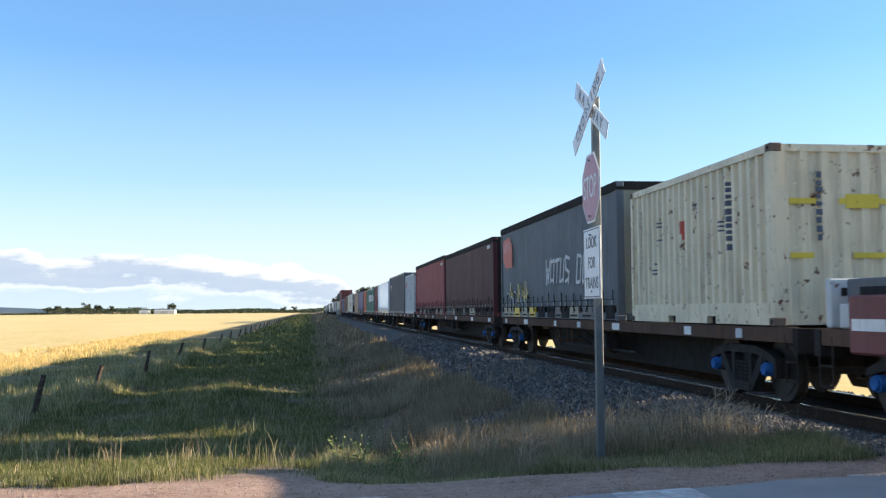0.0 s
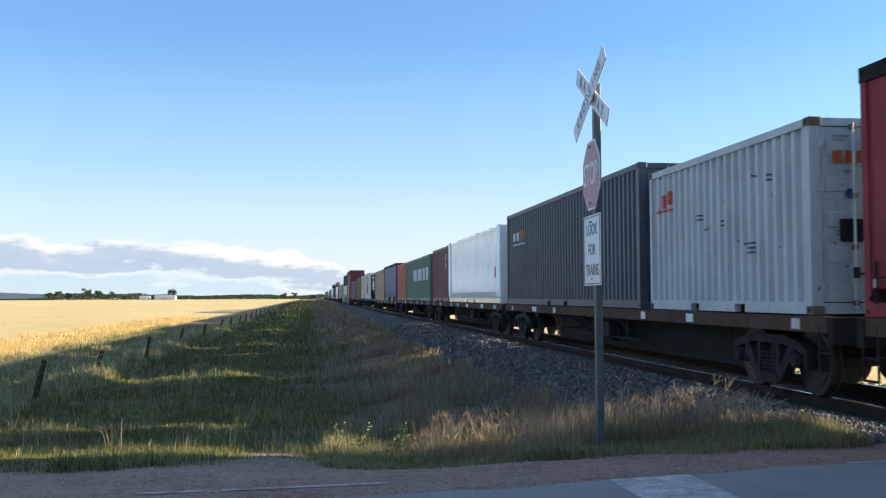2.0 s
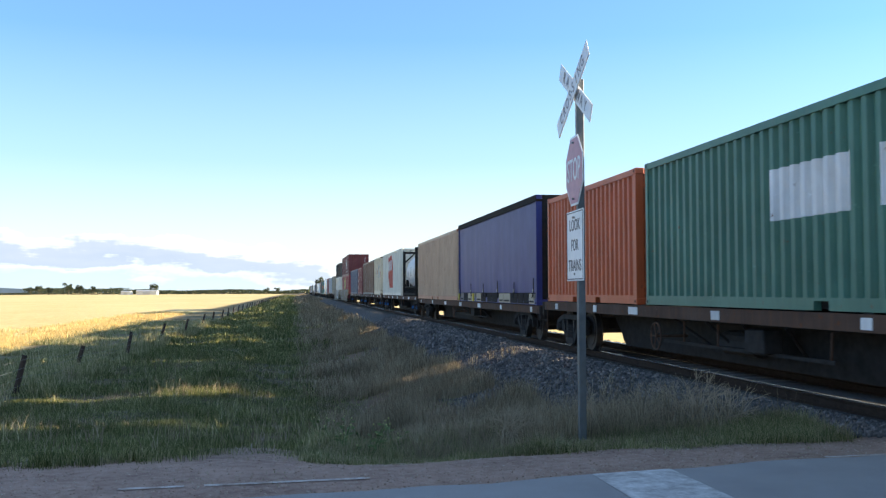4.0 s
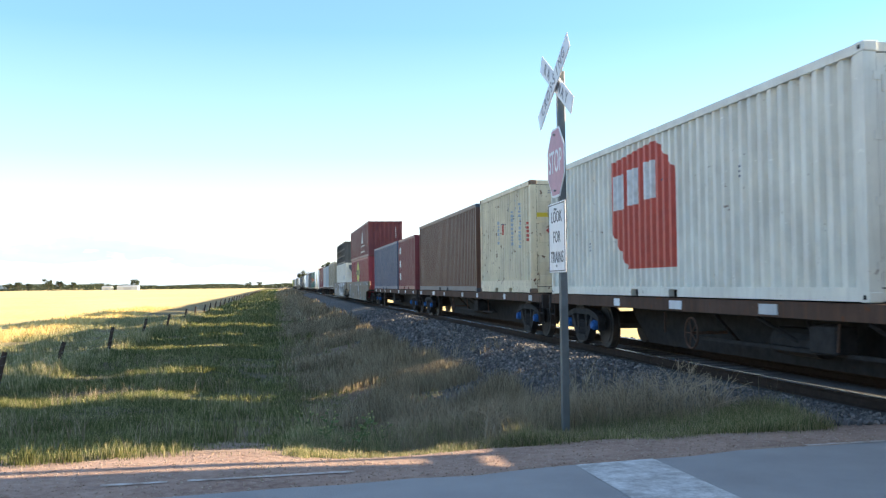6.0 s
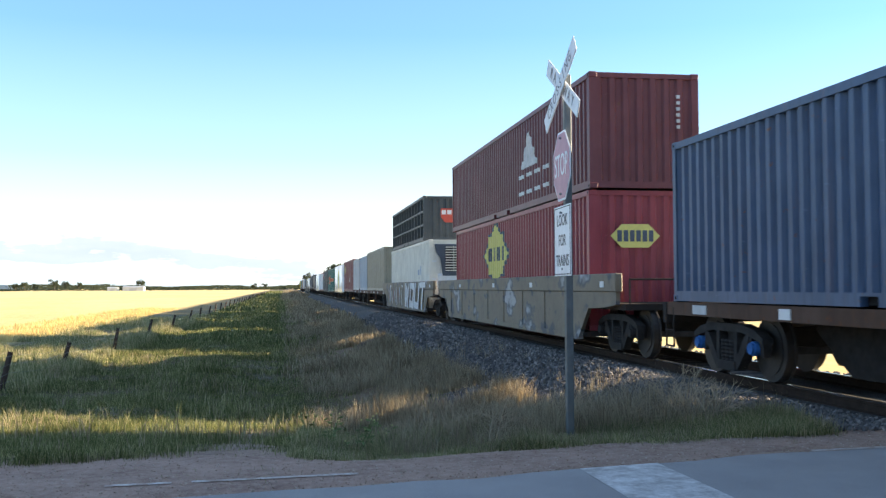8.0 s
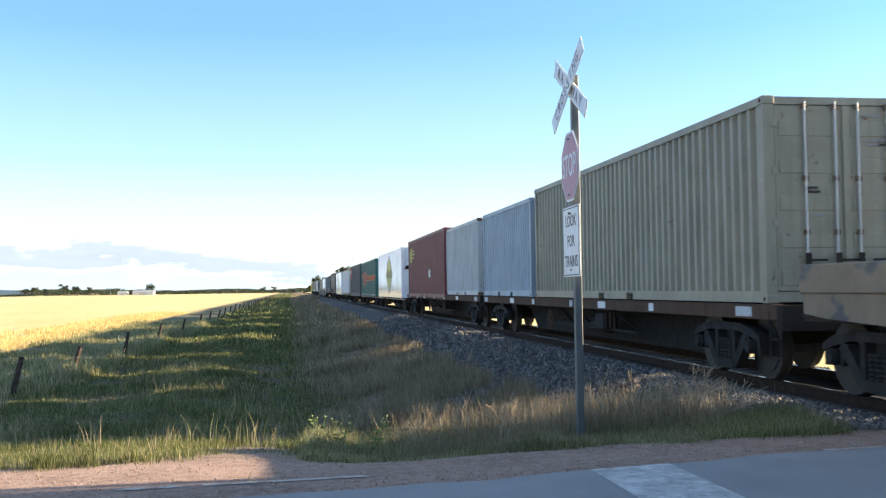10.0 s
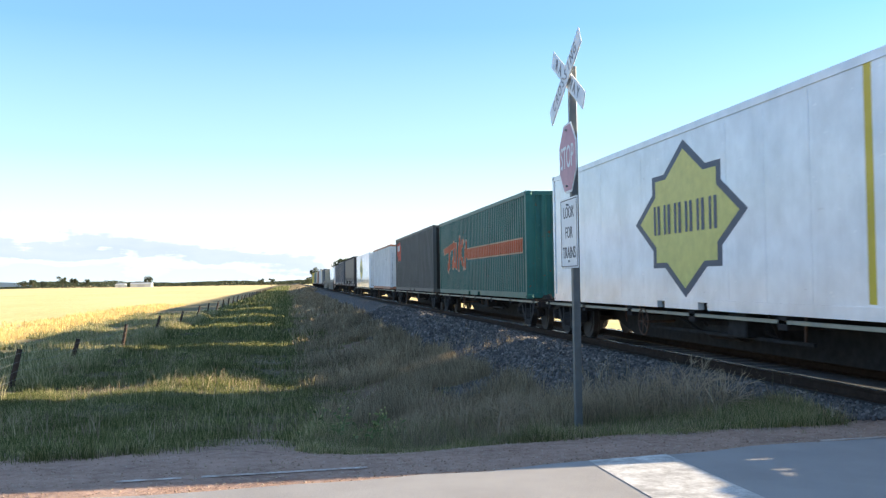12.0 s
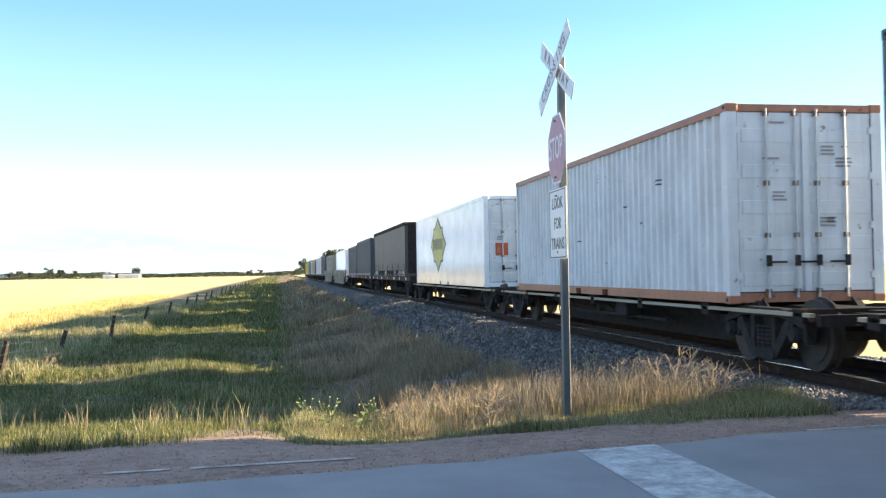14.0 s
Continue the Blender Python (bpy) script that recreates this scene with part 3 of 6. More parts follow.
def flat_wagon(s0, s1, deck, blue=False, b0=2.1, b1=2.1, seed=0, label=""):
    L = s1 - s0
    e = mover(new("flat_wagon"), s0, RAIL_Z)
    tagged(e, label or "grimy brown steel container flat wagon on two bogies", "wagon", "wagons of the train")
    part("side_sill", boxes((-1.2, -1.08, 0.15, L - 0.15, deck - 0.22, deck - 0.012)), MAT["sill"], e)
    part("side_sill", boxes((1.08, 1.2, 0.15, L - 0.15, deck - 0.22, deck - 0.012)), MAT["sill"], e)
    part("deck", boxes((-1.08, 1.08, 0.12, L - 0.12, deck - 0.12, deck - 0.03)), MAT["frame"], e)
    belly = bmesh.new()
    prism(belly, [(3.3, deck - 0.12), (3.5, deck - 0.4), (4.3, 0.17), (L - 4.3, 0.17), (L - 3.5, deck - 0.4), (L - 3.3, deck - 0.12)], -0.4, 0.4)
    part("centre_sill", belly, MAT["dark"], e)
    part("headstock", boxes((-1.22, 1.22, 0.02, 0.16, deck - 0.36, deck - 0.02)), MAT["frame"], e)
    part("headstock", boxes((-1.22, 1.22, L - 0.16, L - 0.02, deck - 0.36, deck - 0.02)), MAT["frame"], e)
    part("coupler", boxes((-0.1, 0.1, -0.32, 0.1, deck - 0.42, deck - 0.2), (-0.16, 0.16, -0.34, -0.14, deck - 0.45, deck - 0.18)), MAT["bogie"], e)
    part("coupler", boxes((-0.1, 0.1, L - 0.1, L + 0.32, deck - 0.42, deck - 0.2)), MAT["bogie"], e)
    rng = random.Random(seed)
    k = 7
    for i in range(k):
        y = 1.2 + i * (L - 2.4) / (k - 1) + rng.uniform(-0.6, 0.6)
        part("marker_plate", boxes((-1.212, -1.196, y, y + rng.choice((0.22, 0.3, 0.5)), deck - 0.19, deck - 0.05)), MAT["white" if i % 3 else "greyblue"], e, "pale reflective marker plate")
    for y in (0.5, L * 0.33, L * 0.66, L - 0.5):
        part("twist_lock", boxes((-1.2, -1.0, y - 0.09, y + 0.09, deck - 0.012, deck + 0.006)), MAT["bogie"], e)
    for y in (0.25, L - 0.25):
        step = bmesh.new()
        for dy in (-0.16, 0.16):
            bar(step, (-1.19, y + dy, deck - 0.1), (-1.19, y + dy, 0.35), 0.016)
        for z in (0.36, 0.62):
            bar(step, (-1.19, y - 0.16, z), (-1.19, y + 0.16, z), 0.016)
        part("foot_step", step, MAT["frame"], e)
    bogie(e, b0, blue)
    bogie(e, L - b1, blue)
    gear(e, L / 2 + rng.uniform(-1.5, 1.5), seed)
    return e


def skeletal_wagon(s0, s1, deck, seed=0):
    L = s1 - s0
    e = mover(new("skeletal_wagon"), s0, RAIL_Z)
    tagged(e, "dark steel skeletal container wagon with pale sill edges", "wagon", "wagons of the train")
    spine = bmesh.new()
    prism(spine, [(0.2, deck - 0.03), (0.2, deck - 0.3), (3.0, deck - 0.35), (4.4, 0.15), (L - 4.4, 0.15), (L - 3.0, deck - 0.35), (L - 0.2, deck - 0.3), (L - 0.2, deck - 0.03)], -0.32, 0.32)
    part("centre_sill", spine, MAT["dark"], e)
    for sgn in (-1, 1):
        x0, x1 = sorted((sgn * 1.2, sgn * 1.13))
        part("side_sill", boxes((x0, x1, 0.3, L - 0.3, deck - 0.10, deck - 0.05)), MAT["khaki"], e, "pale dusty edge rail")
    for i in range(7):
        y = 0.6 + i * (L - 1.2) / 6
        part("cross_bearer", boxes((-1.2, 1.2, y - 0.12, y + 0.12, deck - 0.18, deck - 0.005)), MAT["frame"], e)
    part("coupler", boxes((-0.1, 0.1, -0.5, 0.2, deck - 0.3, deck - 0.1)), MAT["bogie"], e)
    part("end_platform", boxes((-1.2, 1.2, 0.05, 0.16, deck - 0.2, deck - 0.06), (-0.5, 0.5, 0.16, 1.1, deck - 0.1, deck - 0.06)), MAT["frame"], e)
    part("coupler", boxes((-0.1, 0.1, L - 0.2, L + 0.5, deck - 0.3, deck - 0.1)), MAT["bogie"], e)
    for sg in (-1, 1):
        part("brake_hose", bar(bmesh.new(), (sg * 0.3, 0.0, deck - 0.15), (sg * 0.22, -0.25, deck - 0.42), 0.025), MAT["black"], e)
        part("diagonal_brace", bar(bmesh.new(), (sg * 1.15, 0.35, deck - 0.12), (sg * 0.3, 2.2, deck - 0.14), 0.04), MAT["sill"], e)
    bogie(e, 1.75)
    bogie(e, L - 1.75)
    gear(e, L / 2, seed)
    return e


def well_wagon(s0, s1, seed=0):
    L = s1 - s0
    e = mover(new("well_wagon"), s0, RAIL_Z)
    tagged(e, "khaki double-stack well wagon with sprayed graffiti along its side", "wagon", "wagons of the train")
    for sgn in (-1, 1):
        w = bmesh.new()
        prism(w, [(0.5, 1.56), (0.5, 1.0), (1.0, 0.95), (2.2, 0.9), (2.9, 0.28), (L - 2.9, 0.28), (L - 2.2, 0.9), (L - 1.0, 0.95), (L - 0.5, 1.0), (L - 0.5, 1.56)], min(sgn * 1.42, sgn * 1.34), max(sgn * 1.42, sgn * 1.34))
        side = part("well_side", w, MAT["well"], e)
        x0, x1 = sorted((sgn * 1.45, sgn * 1.3))
        part("top_chord", bevelled(boxes((x0, x1, 0.45, L - 0.45, 1.24, 1.6)), 0.02), MAT["well"], side)
        part("bottom_chord", boxes((x0, x1, 2.95, L - 2.95, 0.24, 0.36)), MAT["well"], side)
        for i in range(8):
            y = 3.4 + i * (L - 6.8) / 7
            part("stiffener", boxes((min(sgn * 1.44, sgn * 1.41), max(sgn * 1.44, sgn * 1.41), y - 0.04, y + 0.04, 0.36, 1.24)), MAT["well"], side)
    part("well_floor", boxes((-1.34, 1.34, 2.7, L - 2.7, 0.3, 0.4)), MAT["frame"], e)
    for a, b in ((0.3, 2.6), (L - 2.6, L - 0.3)):
        part("end_platform", boxes((-1.3, 1.3, a, b, 0.9, 1.02), (-0.3, 0.3, a, b, 0.72, 0.9)), MAT["frame"], e)
    part("coupler", boxes((-0.1, 0.1, -0.8, 0.4, 0.72, 0.92)), MAT["bogie"], e)
    rail = bmesh.new()
    for x in (-1.2, 1.2):
        bar(rail, (x, 0.35, 1.0), (x, 0.35, 1.5), 0.018)
    bar(rail, (-1.2, 0.35, 1.48), (1.2, 0.35, 1.48), 0.018)
    part("hand_rail", rail, MAT["frame"], e)
    for y in (1.1, L * 0.3, L * 0.5, L * 0.75):
        part("marker_plate", boxes((-1.466, -1.448, y, y + 0.22, 1.33, 1.45)), MAT["white"], e, "white reflective marker plate")
    bogie(e, 1.45)
    bogie(e, L - 1.45)
    put = lambda a, d, z: (-1.456 + d, a, z)
    flat = [(0.0, 0.0), (L, 0.0)]
    return e, flat, put, L, 1.6


def tank_container(s0, s1, zb, zt):
    L, H = s1 - s0, zt - zb
    e = mover(new("tank_container"), s0, zb + RAIL_Z)
    tagged(e, "pale grey tank in a black open container frame", "tank container", "containers on the train")
    for y in (0.07, L - 0.07):
        for x in (-1.15, 1.15):
            part("corner_post", bevelled(boxes((x - 0.075, x + 0.075, y - 0.075, y + 0.075, 0, H)), 0.012), MAT["dark"], e)
        for z in (0.08, H - 0.08):
            part("cross_beam", boxes((-1.08, 1.08, y - 0.06, y + 0.06, z - 0.07, z + 0.07)), MAT["dark"], e)
        for x in (-1.1, 1.1):
            part("brace", bar(bmesh.new(), (x, y, H * 0.75), (x * 0.45, y, H - 0.1), 0.04), MAT["dark"], e)
            part("brace", bar(bmesh.new(), (x, y, H * 0.25), (x * 0.45, y, 0.1), 0.04), MAT["dark"], e)
    for x in (-1.17, 1.17):
        part("bottom_rail", boxes((x - 0.05, x + 0.05, 0.14, L - 0.14, 0.05, 0.16)), MAT["dark"], e)
    t = bmesh.new()
    prof = [(0.22, 0.0), (0.26, 0.55), (0.4, 0.85), (0.62, 1.03), (0.8, 1.08), (L - 0.8, 1.08), (L - 0.62, 1.03), (L - 0.4, 0.85), (L - 0.26, 0.55), (L - 0.22, 0.0)]
    seg, zc = 40, H * 0.53
    rings = [[t.verts.new((r * math.cos(k * math.tau / seg), y, zc + r * math.sin(k * math.tau / seg))) for k in range(seg)] for y, r in prof[1:-1]]
    for r0, r1 in zip(rings, rings[1:]):
        for k in range(seg):
            t.faces.new((r0[k], r1[k], r1[(k + 1) % seg], r0[(k + 1) % seg]))
    t.faces.new(rings[0])
    t.faces.new(rings[-1][::-1])
    bmesh.ops.recalc_face_normals(t, faces=t.faces)
    part("tank", t, MAT["pewter"], e, "round-ended pale grey tank", smooth=True)
    part("cradle_plate", boxes((-1.075, -1.05, 0.4, L - 0.4, 0.16, 0.46)), MAT["slate"], e, "dark slotted side beam")
    for y in (0.75, L - 0.75):
        sd = bmesh.new()
        prism(sd, [(y - 0.16, 0.5), (y + 0.16, 0.5), (y, 0.95)], -1.12, -0.95)
        part("saddle", sd, MAT["dark"], e)
    for i in range(16):
        y = 0.5 + i * (L - 1.0) / 15
        part("cradle_bar", boxes((-1.14, -1.08, y - 0.03, y + 0.03, 0.16, 0.48)), MAT["dark"], e)
    part("cradle_rail", boxes((-1.15, -1.07, 0.4, L - 0.4, 0.46, 0.54)), MAT["dark"], e)
    lad = bmesh.new()
    for x in (-0.75, -0.45):
        bar(lad, (x, 0.02, 0.2), (x, 0.02, H - 0.1), 0.018)
    for k in range(8):
        bar(lad, (-0.75, 0.02, 0.35 + k * 0.28), (-0.45, 0.02, 0.35 + k * 0.28), 0.014)
    part("ladder", lad, MAT["steelgal"], e)
    part("walkway", boxes((-0.3, 0.3, 0.3, L - 0.3, H - 0.08, H - 0.05)), MAT["steelgal"], e)
    rt = random.Random(3)
    for y, deg, lines, tall in ((1.5, 176, 4, 0.05), (1.65, 194, 3, 0.05), (3.0, 168, 4, 0.06), (3.2, 186, 2, 0.05), (4.4, 180, 3, 0.05), (4.5, 196, 3, 0.04)):
        for k in range(lines):
            an, w, r = radians(deg + k * 4.6), rt.uniform(0.25, 0.6), 1.086
            mk = bmesh.new()
            mk.faces.new([mk.verts.new((r * math.cos(q), yy, zc + r * math.sin(q))) for yy, q in ((y, an), (y + w, an), (y + w, an + tall), (y, an + tall))])
            part("stencil", mk, MAT["palebl" if deg == 168 else "fadedink"], e)
    return e


def white_bulk_tank(s0, s1, zb, zt):
    """A white box tank with end frames and roof hoops."""
    c = container(s0, s1, zb, zt, "gloss", "clean white bulk tank container with ribbed end frames", "panel", "smooth", group="containers on the train")
    e, prof, put, L, H = c
    for i in range(7):
        y = 1.6 + i * (L - 3.2) / 6
        h = bmesh.new()
        bar(h, (-1.0, y, H - 0.04), (-1.0, y, H + 0.14), 0.015)
        bar(h, (-1.0, y, H + 0.13), (0.4, y, H + 0.13), 0.015)
        bar(h, (0.4, y, H - 0.04), (0.4, y, H + 0.14), 0.015)
        part("roof_hoop", h, MAT["steelgal"], e)
    for a in (0.0, L - 0.55):
        part("end_collar", bevelled(boxes((-HALF - 0.03, HALF + 0.03, a - 0.02, a + 0.55, 0.2, H + 0.06)), 0.03), MAT["gloss"], e)
    part("lower_skirt", boxes((-HALF - 0.01, -HALF + 0.012, 0.6, L - 0.6, 0.19, 0.42)), MAT["greyblue"], e)
    on_side(c, "warning_mark", rects((0.75, 1.05, 0.9, 1.3)), "logored")
    return e


def reefer_end(c, m="white"):
    """Machinery end of a refrigerated container: cowl, dark surround, pale slats, side frames."""
    e, prof, put, L, H = c
    part("unit_cowl", bevelled(boxes((-0.86, 0.86, -0.03, 0.08, H * 0.06, H * 0.5)), 0.04), MAT[m], e)
    sur = bmesh.new()
    plate_xz(sur, [(-0.98, H * 0.93), (-0.92, H * 0.82), (-0.72, H * 0.72), (-0.62, H * 0.47), (0.66, H * 0.47), (0.76, H * 0.93)], -0.06, 0.06)
    grille = part("grille_surround", bevelled(sur, 0.012), MAT["slate"], e, "dark moulded surround of the cooling unit")
    part("grille_well", boxes((-0.5, 0.62, -0.066, -0.058, H * 0.53, H * 0.9)), MAT["black"], grille)
    for i in range(10):
        z = H * 0.545 + i * H * 0.34 / 9
        part("slat", boxes((-0.5, 0.62, -0.09, -0.064, z - 0.02, z + 0.02)), MAT["offwhite"], grille)
    for x in (-0.14, 0.26):
        part("grille_bar", boxes((x - 0.012, x + 0.012, -0.096, -0.088, H * 0.53, H * 0.9)), MAT["offwhite"], grille)
    part("control_box", bevelled(boxes((0.0, 0.3, -0.05, -0.025, H * 0.16, H * 0.24)), 0.01), MAT["slate"], e)
    part("panel_seam", boxes((0.0, 0.012, -0.038, -0.028, H * 0.08, H * 0.48)), MAT["dark"], e)
    for sgn in (-1, 1):
        for zz in (0.42, 0.68):
            part("frame_tie", boxes((sgn * 1.0 - 0.1, sgn * 1.0 + 0.1, -0.02, 0.04, H * zz - 0.03, H * zz + 0.03)), MAT[m], e)


def plate_xz(bm, outline, y0, y1):
    a = [bm.verts.new((x, y0, z)) for x, z in outline]
    b = [bm.verts.new((x, y1, z)) for x, z in outline]
    bm.faces.new(a)
    bm.faces.new(b[::-1])
    for i in range(len(outline)):
        bm.faces.new((a[i], b[i], b[(i + 1) % len(outline)], a[(i + 1) % len(outline)]))
    bmesh.ops.recalc_face_normals(bm, faces=bm.faces)
    return bm


def air_unit_end(c):
    """Machinery end with a dark fan bay above two white service panels."""
    e, prof, put, L, H = c
    bay = part("fan_bay", boxes((-0.95, 0.95, 0.005, 0.03, H * 0.6, H * 0.95)), MAT["black"], e, "dark open fan bay")
    for x in (-0.62, 0.1):
        part("bay_post", boxes((x - 0.03, x + 0.03, -0.01, 0.01, H * 0.6, H * 0.95)), MAT["gloss"], bay)
    part("bay_panel", boxes((-0.95, -0.6, -0.02, 0.004, H * 0.64, H * 0.95)), MAT["gloss"], bay)
    part("shelf", boxes((-1.02, 1.02, -0.03, 0.03, H * 0.565, H * 0.6)), MAT["dark"], e)
    p = part("service_panel", bevelled(boxes((-0.95, 0.95, -0.01, 0.03, H * 0.22, H * 0.55)), 0.015), MAT["gloss"], e)
    part("window", boxes((-0.72, -0.38, -0.02, -0.008, H * 0.27, H * 0.49)), MAT["slate"], p)
    part("service_panel", bevelled(boxes((-0.95, 0.95, -0.01, 0.03, H * 0.06, H * 0.2)), 0.015), MAT["gloss"], e)


def train():
    D = 1.10  # deck above rail
    T = 3.68
    # lead wagon, mostly gone
    w = flat_wagon(-9.2, 11.9, D, True, seed=1)
    gate = part("end_gate", bevelled(boxes((-1.2, 1.2, 20.7, 20.82, D, D + 0.62)), 0.02), MAT["greyblue"], w, "low grey folded end gate")
    for z in (0.2, 0.45):
        part("gate_slot", boxes((-1.05, 1.05, 20.825, 20.835, D + z - 0.05, D + z + 0.05)), MAT["black"], gate)
        part("gate_slot", boxes((-1.05, 1.05, 20.685, 20.695, D + z - 0.05, D + z + 0.05)), MAT["black"], gate)
    part("lashing_box", bevelled(boxes((-1.26, -0.95, 19.3, 20.2, D - 0.3, D + 0.4)), 0.03), MAT["dkmaroon"], w)
    part("marker_plate", boxes((-1.275, -1.262, 19.4, 20.1, D - 0.02, D + 0.12)), MAT["white"], w)
    rack = mover(new("folded_flat_rack"), 4.2, D + RAIL_Z)
    tagged(rack, "low grey folded flat rack on the lead wagon", "flat rack")
    part("base", bevelled(boxes((-1.2, 1.2, 0.0, 7.1, 0.0, 0.3)), 0.02), MAT["greyblue"], rack)
    for a in (0.1, 3.7):
        fold = part("folded_end", bevelled(boxes((-1.15, 1.15, a, a + 3.3, 0.31, 0.6)), 0.02), MAT["slate"], rack)
        part("end_slot", boxes((-1.156, -1.148, a + 0.3, a + 3.0, 0.4, 0.5)), MAT["black"], fold)
    container(-8.6, 3.6, D, 3.7, "oxide", "brown corrugated freight container on a flat wagon", end="corr")
    flat_wagon(12.3, 33.0, D, True, 2.1, 1.8, seed=2)
    c = container(12.95, 19.1, D, T, "cream", "cream corrugated container with rust stains and stencils", end="corr")
    side_marks(c, 3, n=7)
    for x0, x1, z0, z1 in ((-0.95, -0.55, 1.72, 1.8), (-0.2, 0.95, 1.72, 1.8), (-0.95, -0.6, 0.95, 1.03), (0.0, 0.95, 0.95, 1.03)):
        part("painted_band", boxes((x0, x1, 0.018, 0.027, z0, z1)), MAT["yellow"], c[0])
    part("painted_band", boxes((-0.1, 0.4, 0.014, 0.022, 1.66, 1.86)), MAT["yellow"], c[0])
    for x0, x1, z0, z1 in column(-0.55, 1.2, 2.2, 0.1):
        part("stencil", boxes((x0, x1, 0.018, 0.026, z0, z1)), MAT["logonavy"], c[0])
    on_side(c, "stencil", rects(*column(1.3, 1.15, 2.2, 0.17), *column(5.35, 1.0, 2.1, 0.12)), "logonavy")
    on_side(c, "stencil", rects((3.2, 3.38, 1.55, 1.78), (3.22, 3.32, 1.45, 1.55)), "logored")
    c = container(20.0, 32.9, D, 4.06, "curt_grey", "grey curtain-sided container with white sprayed graffiti", "curtain", "smooth", end_m="khaki")
    lettered(c, spray("WOTUS", 6.35, 0.98, 0.42, 0.56, 0.085), "graffiti", "white sprayed letter")
    lettered(c, spray("OUS", 3.2, 0.92, 0.42, 0.6, 0.085), "graffiti", "white sprayed letter")
    rg = random.Random(4)
    for mm in ("yellow", "palebl", "dark"):
        on_side(c, "graffiti", [stroke((x, 0.62 + rg.uniform(-0.2, 0.2)), (x + rg.uniform(-0.3, 0.3), 0.7 + rg.uniform(-0.25, 0.4)), 0.06) for x in [rg.uniform(8.6, 11.6) for _ in range(16)]], mm, "scrawled spray paint")
    patch_logo(c, 10.9, 1.6, 1.5, 1.0)
    flat_wagon(34.2, 61.0, D, True, 1.9, 2.6, seed=3)
    c = container(34.35, 47.4, D, 3.95, "curt_maroon", "dark maroon curtain-sided container on a flat wagon", "curtain", "smooth", end_m="dark")
    on_side(c, "placard", rects((0.55, 1.15, 2.47, 2.6)), "greyblue")
    c = container(47.6, 60.8, D, 4.02, "curt_red", "red curtain-sided container with scuffed fabric", "curtain", "smooth", end_m="dark")
    on_side(c, "placard", rects((0.5, 1.1, 2.47, 2.6)), "greyblue")
    flat_wagon(61.5, 82.5, D, False, seed=4)
    c = container(62.0, 68.1, D, T, "greyblue", "pale grey corrugated container with orange stencil", rail_m="greyblue")
    on_side(c, "stencil", rects((4.9, 5.1, 1.9, 2.15), (5.2, 5.4, 1.85, 2.1), (4.75, 5.6, 1.78, 1.83)), "logored")
    side_marks(c, 8, n=6)
    part("hatch", bevelled(boxes((-0.82, -0.46, -0.002, 0.016, 0.95, 1.25)), 0.01), MAT["black"], c[0], "square black vent hatch")
    dk = bmesh.new()
    cyl(dk, (-0.66, 0.012, 1.58), "y", 0.065, 0.012, 18)
    part("round_label", dk, MAT["blue"], c[0], "round blue label")
    part("stencil", boxes((-0.9, -0.76, 0.006, 0.012, 1.98, 2.14), (-0.72, -0.6, 0.006, 0.012, 1.98, 2.14), (-0.56, -0.44, 0.006, 0.012, 1.98, 2.14)), MAT["orange"], c[0])
    c = container(68.7, 82.0, D, 4.0, "slate", "slate blue-grey corrugated container with faded stencils")
    side_marks(c, 9, n=5)
    on_side(c, "logo", rects((11.3, 11.75, 2.0, 2.25), (11.85, 12.3, 2.0, 2.25), (10.6, 12.4, 1.86, 1.9)), "graffiti")
    on_side(c, "logo", rects((10.7, 11.15, 2.0, 2.3)), "orange")
    flat_wagon(82.8, 103.0, D, False, seed=5)
    white_bulk_tank(83.2, 96.0, D, 3.78)
    c = container(96.4, 102.4, D, 3.78, "maroon", "maroon corrugated container with pale stencils", end="corr")
    on_side(c, "stencil", rects((0.7, 0.9, 2.0, 2.3), (0.7, 0.9, 1.6, 1.9), (5.2, 5.35, 0.6, 2.2)), "graffiti")
    flat_wagon(103.2, 125.2, D, False, seed=6)
    c = container(103.6, 117.5, D, 3.7, "green", "green corrugated container with white block letters", end="corr")
    on_side(c, "logo", rects((1.0, 2.2, 1.2, 1.9), (2.6, 3.8, 1.2, 1.9), (4.4, 6.4, 1.2, 1.9), (7.0, 9.0, 1.2, 1.9)), "white")
    container(118.0, 124.6, D, 3.7, "orange", "orange-red corrugated container on a flat wagon")
    flat_wagon(125.4, 151.5, 0.98, False, 2.6, 2.6, seed=7)
    c = container(125.8, 138.5, 0.98, 3.95, "curt_blue", "blue curtain-sided container with silver buckles", "curtain", "smooth", end_m="dark")
    for y in (9.3, 12.35):
        part("ratchet_box", bevelled(boxes((-HALF - 0.05, -HALF - 0.008, y, y + 0.2, 0.02, 0.3)), 0.01), MAT["yellow"], c[0], "small yellow ratchet box")
    c = container(138.8, 151.5, 0.98, 3.86, "tan", "faded tan corrugated container with rusted rails", rail_m="rustrail", end="corr")
    flat_wagon(151.9, 173.0, D, True, seed=8)
    tank_container(152.75, 158.9, D, 3.75)
    c = container(160.1, 172.7, D, 4.0, "offwhite", "off-white corrugated container with red emblem patch")
    patch_logo(c, 5.1, 0.5, 3.2, 2.2)
    side_marks(c, 12, n=5)
    flat_wagon(173.5, 195.0, D, True, seed=9)
    c = container(174.6, 180.9, D, 4.0, "cream", "cream high corrugated container with hazard diamond on its doors", end="doors")
    side_marks(c, 14, n=8)
